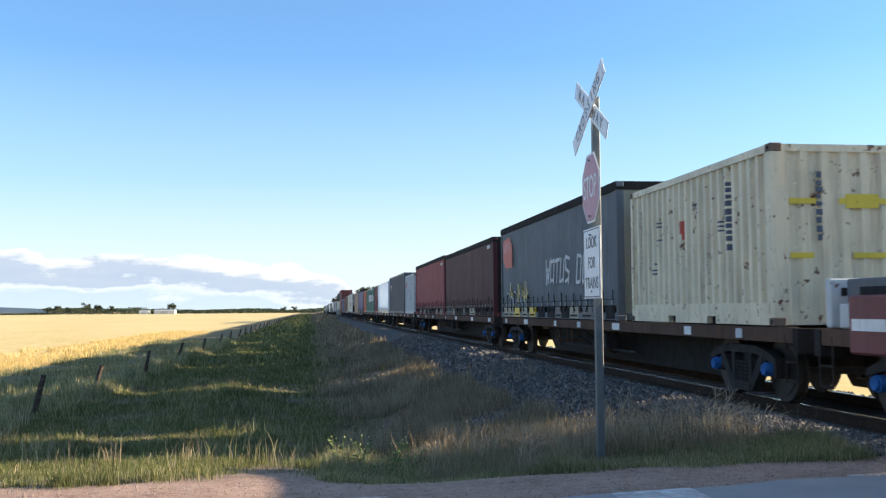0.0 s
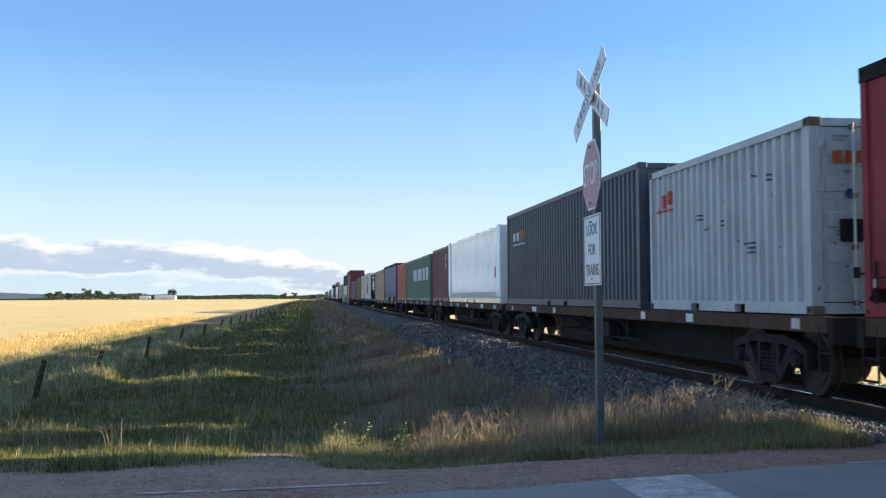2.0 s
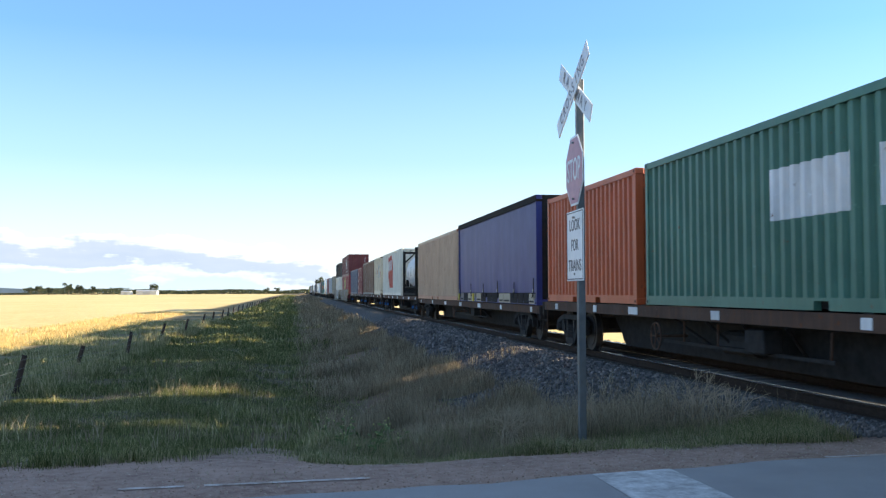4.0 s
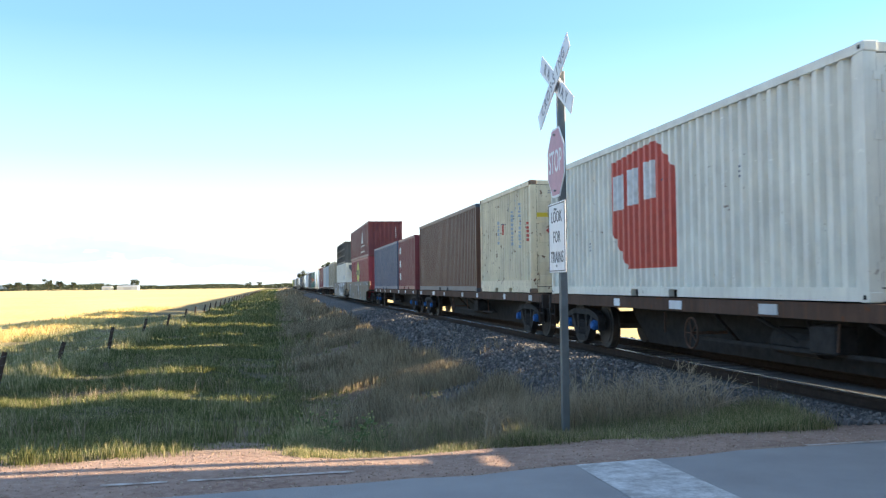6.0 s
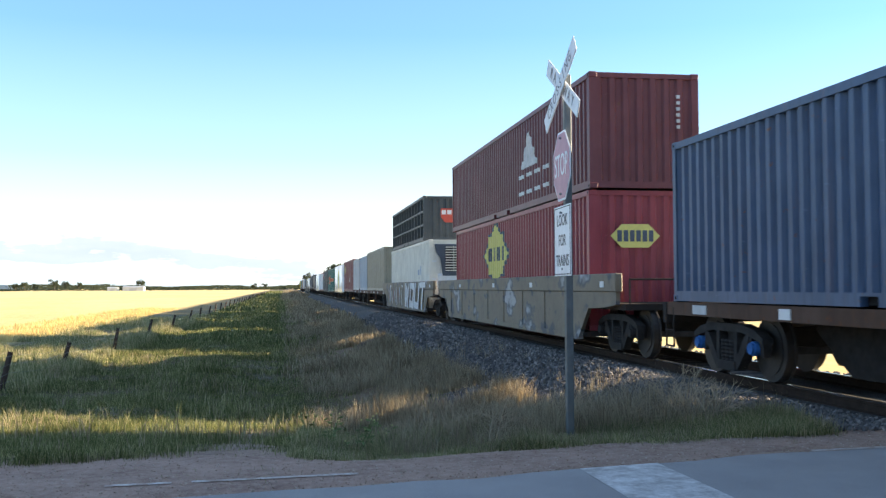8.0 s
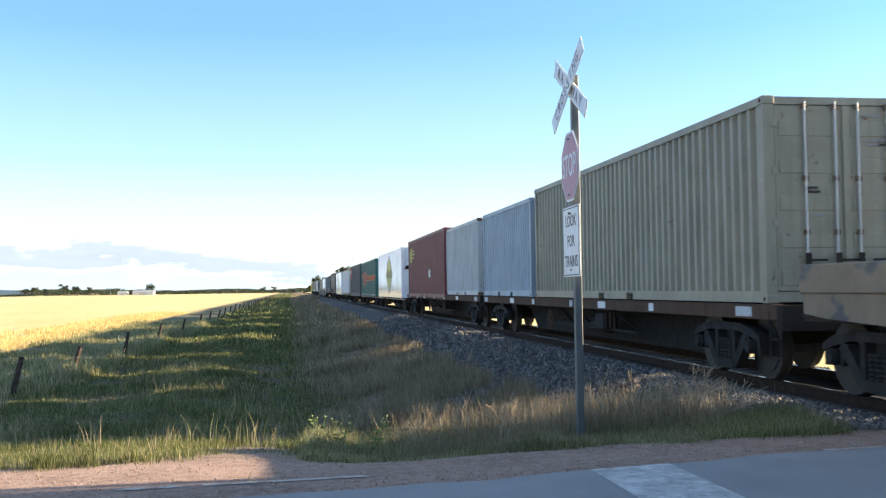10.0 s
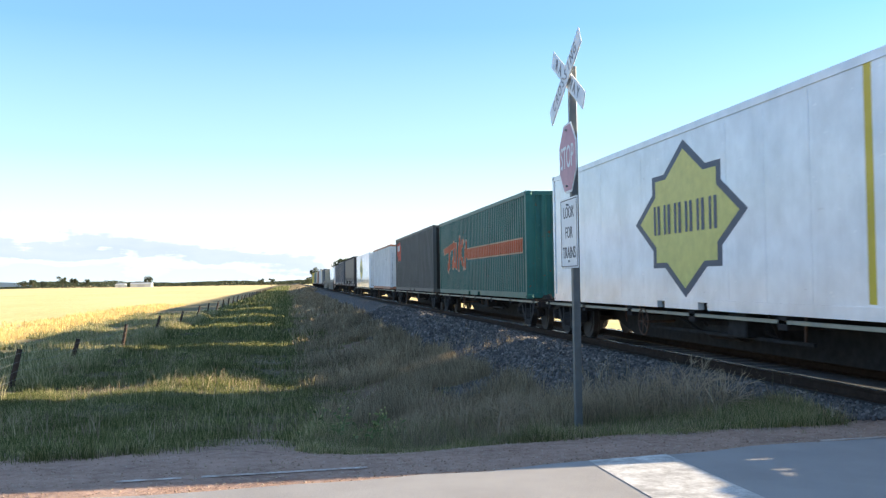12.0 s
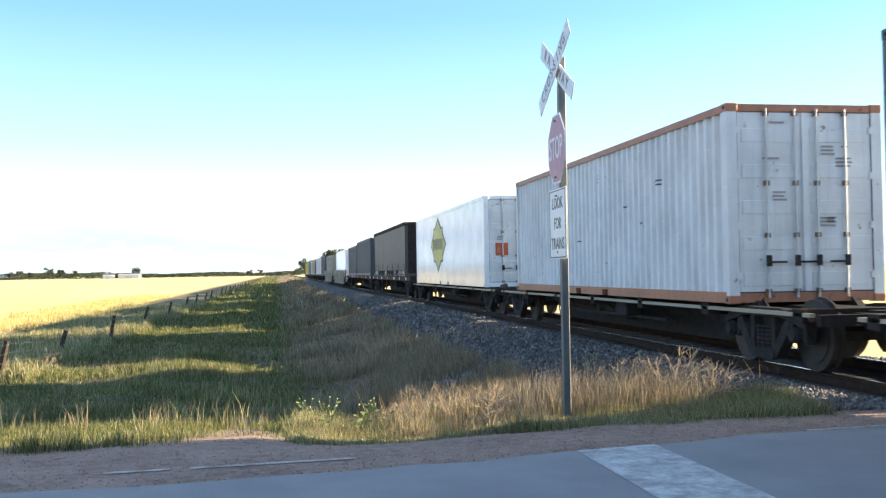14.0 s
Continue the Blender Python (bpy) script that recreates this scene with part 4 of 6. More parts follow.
    on_side(c, "stencil", rects(*column(1.5, 1.4, 2.5, 0.2), *column(1.9, 1.3, 2.2, 0.16), *column(3.6, 1.4, 2.0, 0.12), *column(1.05, 1.2, 2.4, 0.1)), "palebl")
    on_side(c, "stencil", rects((3.0, 3.15, 1.65, 1.95), *column(0.22, 1.35, 1.85, 0.16)), "logored")
    dm = bmesh.new()
    dm.faces.new([dm.verts.new(p) for p in ((-0.62, -0.02, 1.4), (-0.42, -0.02, 1.6), (-0.62, -0.02, 1.8), (-0.82, -0.02, 1.6))][::-1])
    bmesh.ops.solidify(dm, geom=dm.faces[:], thickness=0.006)
    part("hazard_diamond", dm, MAT["logored"], c[0], "red hazard diamond placard")
    part("door_band", boxes((-1.05, 1.05, 0.012, 0.026, 1.95, 2.06)), MAT["yellow"], c[0])
    container(181.6, 194.5, D, 3.97, "oxide", "brown rusted corrugated container with dark rails", rail_m="slate", end="corr")
    flat_wagon(195.5, 216.3, D, True, seed=10)
    c = container(196.1, 202.5, D, 3.7, "maroon", "maroon corrugated container with white block letters")
    on_side(c, "logo", rects((5.5, 5.85, 1.85, 2.2), (5.5, 5.85, 1.15, 1.5), (5.5, 5.85, 0.5, 0.85)), "white")
    container(203.1, 215.8, D, 3.72, "seablue", "dull blue corrugated container with streaked grime", end="corr")
    w = well_wagon(217.6, 239.8, 11)
    c = container(220.3, 236.4, 0.42, 3.4, "red", "red corrugated container in a well wagon with yellow star emblem", end="corr")
    star_logo(c, 9.2, 1.9, 0.95)
    ef = bmesh.new()
    prism(ef, [(-0.55, 2.0), (-0.3, 1.75), (0.3, 1.75), (0.55, 2.0), (0.3, 2.25), (-0.3, 2.25)], -0.008, 0.0)
    ef.transform(Matrix.Rotation(radians(90), 4, "Z"))
    lg = part("logo", ef, MAT["logoyellow"], c[0], "yellow emblem on the end wall")
    lg.location = (-0.2, 0.02, 0)
    part("logo_bar", boxes(*[(-0.6 + i * 0.14, -0.5 + i * 0.14, 0.004, 0.012, 1.88, 2.12) for i in range(6)]), MAT["logonavy"], c[0])
    c = container(220.2, 237.2, 3.42, 5.9, "dkmaroon", "dark maroon container stacked on another with white triangle emblem", end="corr")
    on_side(c, "logo", [[(4.3, 1.1), (6.0, 1.1), (5.2, 2.1)]] + [stroke((3.2 + i * 0.85, 0.45), (3.75 + i * 0.85, 0.45), 0.1) for i in range(4)] + [stroke((3.2 + i * 0.85, 0.9), (3.75 + i * 0.85, 0.9), 0.1) for i in range(4)] + [stroke((3.75 + i * 0.85, 0.45), (3.75 + i * 0.85, 0.9), 0.1) for i in range(4)], "graffiti", "white triangle emblem over block shapes")
    for i in range(6):
        part("number_bar", boxes((0.72, 0.80, 0.014, 0.024, 1.3 + i * 0.13, 1.37 + i * 0.13)), MAT["greyblue"], c[0])
    w = well_wagon(240.4, 262.2, 12)
    lettered(w, spray("WOUT", 9.9, 0.5, 1.5, 0.95, 0.34), "graffiti", "large pale sprayed letter", "slate", 0.32, 1.56)
    for i in range(9):
        a = 11.2 + i * 0.75
        on_side(w, "graffiti", [stroke((a, 0.5 + 0.1 * (i % 3)), (a + 0.25, 1.1 + 0.12 * (i % 2)), 0.2)], ("graffiti", "palebl", "maroon")[i % 3], "sprayed stroke")
    c = container(243.3, 258.6, 0.42, 3.46, "offwhite", "off-white refrigerated container with cooling unit", end="smooth")
    reefer_end(c)
    on_side(c, "logo", rects((2.6, 3.0, 1.5, 1.9), (3.1, 3.4, 1.5, 1.75), (3.5, 3.8, 1.5, 1.75)), "palebl")
    c = container(245.1, 257.9, 3.48, 5.56, "dkgreen", "dark slate half-height container with framed ribs", "ribbed", "corr")
    pf = bmesh.new()
    prism(pf, [(-0.5, 1.5), (-0.5, 1.1), (-0.3, 0.85), (0.42, 0.85), (0.42, 1.3), (0.2, 1.5)], -0.008, 0.0)
    pf.transform(Matrix.Rotation(radians(-90), 4, "Z"))
    lg = part("logo", pf, MAT["logored"], c[0], "orange-red emblem on the end wall")
    lg.location = (0.1, 0.02, 0)
    part("logo_bar", boxes(*[(-0.36 + i * 0.26, -0.16 + i * 0.26, 0.002, 0.01, 1.22, 1.42) for i in range(3)]), MAT["white"], c[0])
    flat_wagon(262.6, 283.2, D, False, seed=13)
    container(263.0, 275.8, D, 3.95, "khaki", "grey-khaki corrugated container on a flat wagon")
    container(276.3, 283.0, D, 3.8, "palebl", "pale blue-grey container on a flat wagon")
    flat_wagon(283.6, 305.3, D, False, seed=14)
    container(283.9, 291.0, D, 3.8, "greyblue", "pale grey container on a flat wagon")
    c = container(291.6, 304.6, 0.95, 3.96, "maroon", "maroon corrugated container with yellow disc emblem", end="corr")
    disc = [(11.75 + 0.42 * math.cos(k * math.tau / 14), 2.2 + 0.42 * math.sin(k * math.tau / 14)) for k in range(14)]
    on_side(c, "logo", [disc] + rects((10.5, 11.2, 2.38, 2.46), (10.2, 11.2, 2.2, 2.28), (10.5, 11.2, 2.02, 2.1)), "logoyellow", "yellow disc emblem")
    on_side(c, "placard", rects((4.4, 4.9, 0.95, 1.3)), "white")
    K = 0.82
    skeletal_wagon(306.2, 325.1, K, 15)
    c = container(308.2, 323.9, K, 3.84, "gloss", "glossy white refrigerated container with yellow star emblem", "panel", "smooth")
    star_logo(c, 7.5, 1.5, 1.15)
    on_side(c, "stripe", rects((2.2, 2.35, 0.2, 2.9)), "yellow")
    air_unit_end(c)
    skeletal_wagon(325.5, 343.4, K, 16)
    c = container(326.7, 342.4, K, 3.78, "teal", "teal corrugated container with faded orange lettering band", end="corr")
    on_side(c, "logo", rects((0.3, 9.0, 1.26, 1.70)), "tan", "pale edge of the painted band")
    part("logo", decal(rects((0.3, 9.0, 1.30, 1.66)), c[1], c[2], -0.009), MAT["orange"], c[0], "faded orange painted band")
    swoops = [[stroke((14.2, 1.72), (12.4, 1.86), 0.24), stroke((13.3, 1.05), (13.0, 1.75), 0.34)],
              [stroke((12.2, 1.15), (12.0, 1.85), 0.3), stroke((12.1, 1.15), (11.5, 1.1), 0.22), stroke((11.5, 1.15), (11.4, 1.8), 0.28), stroke((11.4, 1.86), (12.0, 1.9), 0.22)],
              [stroke((10.9, 1.1), (10.7, 2.0), 0.32), stroke((10.7, 1.5), (10.0, 1.95), 0.26), stroke((10.5, 1.5), (9.9, 1.1), 0.26)],
              [stroke((9.5, 1.15), (9.3, 1.8), 0.32), stroke((9.4, 1.48), (9.0, 1.48), 0.24)]]
    lettered(c, swoops, "orange", "faded orange painted stroke", "tan")
    skeletal_wagon(343.8, 361.1, K, 17)
    c = container(344.4, 360.2, K, 3.86, "dkgreen", "dark grey corrugated container with red emblem patch", end="corr", end_m="dark")
    patch_logo(c, 13.0, 1.7, 2.0, 1.1)
    skeletal_wagon(361.5, 379.0, K, 18)
    c = container(363.9, 376.6, K, 3.72, "white", "white corrugated container with orange rails and ribbed doors", rail_m="rustrail")
    side_marks(c, 21, n=5)
    skeletal_wagon(379.4, 398.0, K, 19)
    c = container(380.9, 396.3, K, 3.72, "gloss", "glossy white refrigerated container with yellow star and door labels", "panel", "doors", end_m="white")
    star_logo(c, 9.0, 1.6, 1.0)
    part("door_label", boxes((-0.85, -0.45, 0.012, 0.022, 1.0, 1.4)), MAT["orange"], c[0])
    flat_wagon(398.6, 419.0, D, False, seed=20)
    container(400.6, 417.2, D, 3.9, "curt_black", "black curtain-sided container on a flat wagon", "curtain", "smooth", end_m="dark")
    flat_wagon(419.4, 442.5, D, False, seed=21)
    container(420.0, 432.2, D, 3.8, "slate", "dark blue-grey container on a flat wagon")
    container(432.8, 442.0, D, 3.6, "slate", "dark blue-grey container on a flat wagon")
    well_wagon(443.2, 465.2, 22)
    container(446.2, 462.0, 0.42, 3.6, "gloss", "white container in a well wagon", "panel", "smooth")
    well_wagon(465.8, 488.0, 23)
    container(469.0, 485.0, 0.42, 3.5, "khaki", "grey container in a well wagon")
    s = 489.0
    for i, (m, lab) in enumerate((("slate", "dark blue-grey container far down the train"), ("white", "white container far down the train"), ("tan", "tan container far down the train"), ("green", "green container far down the train"), ("yellow", "yellow-green container at the tail of the train"))):
        flat_wagon(s, s + 20.6, D, False, seed=30 + i)
        container(s + 0.5, s + 12.7, D, 3.8, m, lab)
        container(s + 13.2, s + 19.5, D, 3.7, ("offwhite", "oxide", "greyblue", "khaki", "yellow")[i], lab)
        s += 21.0


train()


# ---- ground ----
ROAD_EDGE = ((-60, 7.0), (-2.0, 7.22), (0.0, 7.36), (1.0, 7.52), (2.2, 7.78), (3.6, 8.06), (5.5, 8.3), (8.0, 8.62), (60, 15.0))


def road_edge(x):
    """Where clean asphalt gives way to the dirt washed over it."""
    for (x0, y0), (x1, y1) in zip(ROAD_EDGE, ROAD_EDGE[1:]):
        if x <= x1:
            return y0 + (y1 - y0) * (x - x0) / (x1 - x0)
    return ROAD_EDGE[-1][1]


def grass_edge(x):
    """Where the verge grass begins beyond the dirt shoulder; it opens where a wheel track leaves the road."""
    if x > 0.2:
        return 8.9 + 0.05 * x + 0.2 * noise.noise((x * 1.5, 0, 5)) + 0.1 * noise.noise((x * 6, 2, 5))
    return 8.8 + 0.1 * max(0.0, (x + 0.3) / 0.5) + 0.7 * math.exp(-((x + 0.5) / 0.5) ** 2) + 0.22 * noise.noise((x * 1.1, 3, 1)) + 0.1 * noise.noise((x * 5, 3, 8))


def section(x):
    """Level across the line away from the road: field, swale, formation, track bed."""
    pts = ((-7.5, -1.2), (-5.0, -1.27), (-2.6, -1.12), (-0.4, -1.3), (1.2, -1.2), (3.3, -0.82), (5.85, -0.05), (9.4, -0.05), (12.0, -0.8), (16.0, -0.9))
    if x <= pts[0][0]:
        return pts[0][1]
    for (x0, z0), (x1, z1) in zip(pts, pts[1:]):
        if x <= x1:
            k = (x - x0) / (x1 - x0)
            return z0 + (z1 - z0) * k
    return pts[-1][1]


def ground_z(x, y):
    """Height of the land: it falls from the road's shoulder to the swale and the field."""
    e = y - road_edge(x)
    if e < 0:
        return -0.05
    steep = 1 - math.exp(-max(0.0, e - 1.1) / 5.0)
    d = max(0.0, e - 1.3)
    gentle = 1 - math.exp(-d * d / (d + 3.0) / 5.5)
    k = min(1.0, max(0.0, (x + 0.4) / 1.6))
    fall = gentle + (steep - gentle) * k * k * (3 - 2 * k)
    n = noise.noise((x * 0.3, y * 0.3, 0)) * 0.1 + noise.noise((x * 1.3, y * 1.3, 3)) * 0.035
    near = 1 if abs(x) < 60 and y < 300 and x < 5.2 else 0
    dirt = 0.012 * noise.noise((x * 2.5, y * 2.5, 7)) * min(1.0, max(0.0, e - 0.9)) if near else 0.0
    return -0.006 + (section(x) + 0.006) * fall + n * fall * near + dirt


def steps(edges):
    out = []
    for a, b, d in edges:
        n = max(1, round((b - a) / d))
        out += [a + (b - a) * i / n for i in range(n)]
    return out + [edges[-1][1]]


def ground_material():
    m, nt, b = mat("verge_and_field_soil", 0.95)
    geo = nt.nodes.new("ShaderNodeNewGeometry")
    sep = nt.nodes.new("ShaderNodeSeparateXYZ")
    nt.links.new(geo.outputs["Position"], sep.inputs[0])

    def math_n(op, a, c):
        n = nt.nodes.new("ShaderNodeMath")
        n.operation = op
        for s, v in zip(n.inputs, (a, c)):
            if hasattr(v, "is_output"):
                nt.links.new(v, s)
            else:
                s.default_value = v
        return n.outputs[0]

    def band(v, lo, hi):
        n = nt.nodes.new("ShaderNodeMapRange")
        nt.links.new(v, n.inputs[0])
        n.inputs[1].default_value, n.inputs[2].default_value = lo, hi
        return n.outputs[0]

    wob = math_n("MULTIPLY", math_n("SUBTRACT", noise_tex(nt, 0.7, 5, world_space=True), 0.5), 1.6)
    x = math_n("ADD", sep.outputs[0], wob)
    y = math_n("ADD", sep.outputs[1], wob)
    fine = noise_tex(nt, 9, 8, 0.7, world_space=True)
    mid = noise_tex(nt, 1.1, 6, 0.6, world_space=True)
    soil = mix(nt, ramp(nt, mid, [(0.35, 0.0), (0.65, 1.0)]), (0.23, 0.14, 0.108), (0.39, 0.255, 0.197))
    soil = mix(nt, ramp(nt, fine, [(0.4, 0.0), (0.75, 1.0)]), soil, (0.48, 0.34, 0.27))
    turf = mix(nt, ramp(nt, fine, [(0.35, 0.0), (0.7, 1.0)]), (0.075, 0.065, 0.035), (0.15, 0.12, 0.07))
    stone = mix(nt, ramp(nt, noise_tex(nt, 22, 6, 0.7, world_space=True), [(0.4, 0.0), (0.62, 1.0)]), (0.032, 0.031, 0.031), (0.14, 0.134, 0.128))
    row = noise_tex(nt, 2.2, 6, 0.7, (1, 0.22, 1), True)
    straw = mix(nt, ramp(nt, row, [(0.3, 0.0), (0.7, 1.0)]), (0.56, 0.40, 0.15), (0.74, 0.57, 0.245))
    straw = mix(nt, ramp(nt, noise_tex(nt, 0.05, 4, 0.6, (1, 0.3, 1), True), [(0.35, 0.0), (0.7, 0.6)]), straw, (0.78, 0.63, 0.31))
    litter = mix(nt, ramp(nt, fine, [(0.35, 0.0), (0.7, 1.0)]), (0.11, 0.072, 0.045), (0.26, 0.17, 0.10))
    c = mix(nt, band(y, 9.1, 10.1), soil, turf)
    path = math_n("ABSOLUTE", math_n("ADD", math_n("SUBTRACT", x, math_n("MULTIPLY", sep.outputs[1], 0.01)), 0.5), 0.0)
    c = mix(nt, math_n("MULTIPLY", math_n("MULTIPLY", band(path, 0.9, 0.3), 0.6), band(sep.outputs[1], 24.0, 11.0)), c, soil)
    c = mix(nt, math_n("MULTIPLY", band(x, 0.3, 2.2), band(y, 9.2, 10.0)), c, litter)
    c = mix(nt, math_n("MULTIPLY", band(x, 3.0, 3.8), band(y, 9.0, 9.6)), c, stone)
    # shade beneath the train, painted near-black into the track bed's colour
    track_shade = math_n("MULTIPLY", band(sep.outputs[0], 6.3, 6.9), band(sep.outputs[0], 10.9, 10.2))
    c = mix(nt, math_n("MULTIPLY", track_shade, 0.85), c, (0.016, 0.014, 0.013))
    headland = mix(nt, ramp(nt, fine, [(0.35, 0.0), (0.7, 1.0)]), (0.10, 0.085, 0.035), (0.21, 0.165, 0.07))
    c = mix(nt, band(x, -7.0, -7.8), c, headland)
    c = mix(nt, band(x, -12.6, -14.2), c, straw)
    c = mix(nt, band(x, 12.0, 14.0), c, straw)
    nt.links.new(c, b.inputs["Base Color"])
    bump(nt, b, noise_tex(nt, 14, 8, 0.7, world_space=True), 0.7, 0.05)
    return m


def build_ground():
    xs = steps([(-3500, -400, 310), (-400, -60, 34), (-60, -14, 3), (-14, 13.5, 0.3), (13.5, 60, 4), (60, 400, 40), (400, 3500, 310)])
    ys = steps([(-900, -60, 120), (-60, -4, 7), (-4, 7, 0.8), (7, 40, 0.3), (40, 120, 1.5), (120, 400, 14), (400, 4400, 400)])
    nx = len(xs)
    verts = [(x, y, ground_z(x, y)) for y in ys for x in xs]
    faces = [(j * nx + i, j * nx + i + 1, (j + 1) * nx + i + 1, (j + 1) * nx + i) for j in range(len(ys) - 1) for i in range(nx - 1)]
    me = bpy.data.meshes.new("ground")
    me.from_pydata(verts, [], faces)
    me.polygons.foreach_set("use_smooth", [True] * len(faces))
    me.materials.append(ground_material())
    tagged(new("ground", me), "dry verge, ballast bed and golden field of stubble", "ground", kind="structure")


build_ground()


def build_road():
    m, nt, b = mat("worn_grey_asphalt", 0.85)
    c = mix(nt, ramp(nt, noise_tex(nt, 1.2, 6, 0.6), [(0.3, 0.0), (0.7, 1.0)]), (0.215, 0.21, 0.212), (0.30, 0.295, 0.297))
    c = mix(nt, ramp(nt, noise_tex(nt, 90, 4, 0.7), [(0.4, 0.0), (0.7, 0.6)]), c, (0.44, 0.425, 0.41))
    nt.links.new(c, b.inputs["Base Color"])
    bump(nt, b, noise_tex(nt, 120, 4), 0.5, 0.006)
    rng = random.Random(5)
    bm = bmesh.new()
    top_n, top_f = [], []
    for i in range(241):
        x = -60 + i * 0.5
        jag = rng.uniform(-0.07, 0.07)
        top_n.append((x, road_edge(x) - 7.2 + rng.uniform(-0.05, 0.05)))
        top_f.append((x, road_edge(x) + jag))
    up = [[bm.verts.new((x, y, 0.0)) for x, y in row] for row in (top_n, top_f)]
    dn = [[bm.verts.new((x, y, -0.12)) for x, y in row] for row in (top_n, top_f)]
    for i in range(240):
        bm.faces.new((up[0][i], up[0][i + 1], up[1][i + 1], up[1][i]))
        bm.faces.new((up[1][i], up[1][i + 1], dn[1][i + 1], dn[1][i]))
        bm.faces.new((dn[0][i], dn[0][i + 1], up[0][i + 1], up[0][i]))
    road = tagged(mesh_ob("road", bm, m), "worn grey asphalt road with ragged edges", "road", kind="structure")
    wp, wn, wb = mat("worn_white_road_paint", 0.7)
    col = mix(wn, ramp(wn, noise_tex(wn, 5, 8, 0.75), [(0.40, 0.0), (0.62, 1.0)]), (0.33, 0.32, 0.31), (0.66, 0.66, 0.65))
    wn.links.new(col, wb.inputs["Base Color"])
    wl, ln, lb = mat("dusty_white_line_paint", 0.8)
    col = mix(ln, ramp(ln, noise_tex(ln, 7, 8, 0.75), [(0.42, 0.0), (0.62, 1.0)]), (0.36, 0.27, 0.22), (0.62, 0.58, 0.55))
    ln.links.new(col, lb.inputs["Base Color"])
    s = bmesh.new()
    s.faces.new([s.verts.new(p) for p in ((2.42, 4.6, 0.004), (3.16, 4.65, 0.004), (3.12, 7.95, 0.004), (2.4, 7.82, 0.004))])
    part("stop_line", s, wp, road, "broad worn white stop line")
    for x0, x1 in ((-1.34, -0.85), (-0.7, 0.6), (4.7, 9.5)):
        s = bmesh.new()
        s.faces.new([s.verts.new((x, 7.93 + 0.072 * x - d, 0.0 if x < 4 else 0.005)) for x, d in ((x0, 0.035), (x1, 0.035), (x1, -0.035), (x0, -0.035))])
        part("edge_line", s, wl, road, "faded dusty white edge line")
    return road


build_road()


def rail_profile():
    return [(-0.07, 0), (0.07, 0), (0.07, 0.012), (0.012, 0.03), (0.01, 0.115), (0.036, 0.125), (0.036, 0.147), (0.021, 0.162), (-0.021, 0.162), (-0.036, 0.147), (-0.036, 0.125), (-0.01, 0.115), (-0.012, 0.03), (-0.07, 0.012)]


def build_track():
    track = tagged(new("railway_track"), "single railway track with shiny rail heads on stone ballast", "railway track", kind="structure")
    for sgn in (-1, 1):
        bm = bmesh.new()
        pr = rail_profile()
        x = TRACK_X + sgn * 0.7525
        z = RAIL_Z - 0.162
        for y0, y1 in ((-160, 900),):
            a = [bm.verts.new((x + u, y0, z + v)) for u, v in pr]
            b = [bm.verts.new((x + u, y1, z + v)) for u, v in pr]
            for i in range(len(pr)):
                f = bm.faces.new((a[i], a[(i + 1) % len(pr)], b[(i + 1) % len(pr)], b[i]))
                f.material_index = 1 if i in (6, 7, 8) else 0
        bmesh.ops.recalc_face_normals(bm, faces=bm.faces)
        r = part("rail", bm, MAT["railside"], track, "steel rail with polished head")
        r.data.materials.append(MAT["rail"])
    bm = bevelled(boxes((-1.25, 1.25, -0.12, 0.12, -0.2, 0.0)), 0.02)
    me = bpy.data.meshes.new("sleeper")
    bm.to_mesh(me)
    bm.free()
    me.materials.append(MAT["sleeper"])
    for i in range(190):
        o = new("sleeper", me)
        o.parent = track
        o.location = (TRACK_X, 8.9 + i * 0.62, RAIL_Z - 0.17)
    return track


TRACK = build_track()


# ---- signs at the crossing ----
def lettering(word, size, at, parent, m, width=None, rot=(90, 0, 0)):
    cu = bpy.data.curves.new("letters", "FONT")
    cu.body, cu.size, cu.align_x, cu.align_y, cu.extrude, cu.offset = word, size, "CENTER", "CENTER", 0.001, 0.006 * size
    cu.resolution_u = 4
    cu.materials.append(MAT[m])
    o = new("lettering", cu)
    o.parent = parent
    o.matrix_basis = pose(*at, *rot)
    if width:
        o.scale = (width, 1, 1)
    return o


def plate(bm, outline, y0, y1):
    """An (x, z) outline pushed from y0 to y1."""
    a = [bm.verts.new((x, y0, z)) for x, z in outline]
    b = [bm.verts.new((x, y1, z)) for x, z in outline]
    bm.faces.new(a)
    bm.faces.new(b[::-1])
    for i in range(len(outline)):
        bm.faces.new((a[i], b[i], b[(i + 1) % len(outline)], a[(i + 1) % len(outline)]))
    bmesh.ops.recalc_face_normals(bm, faces=bm.faces)
    return bm


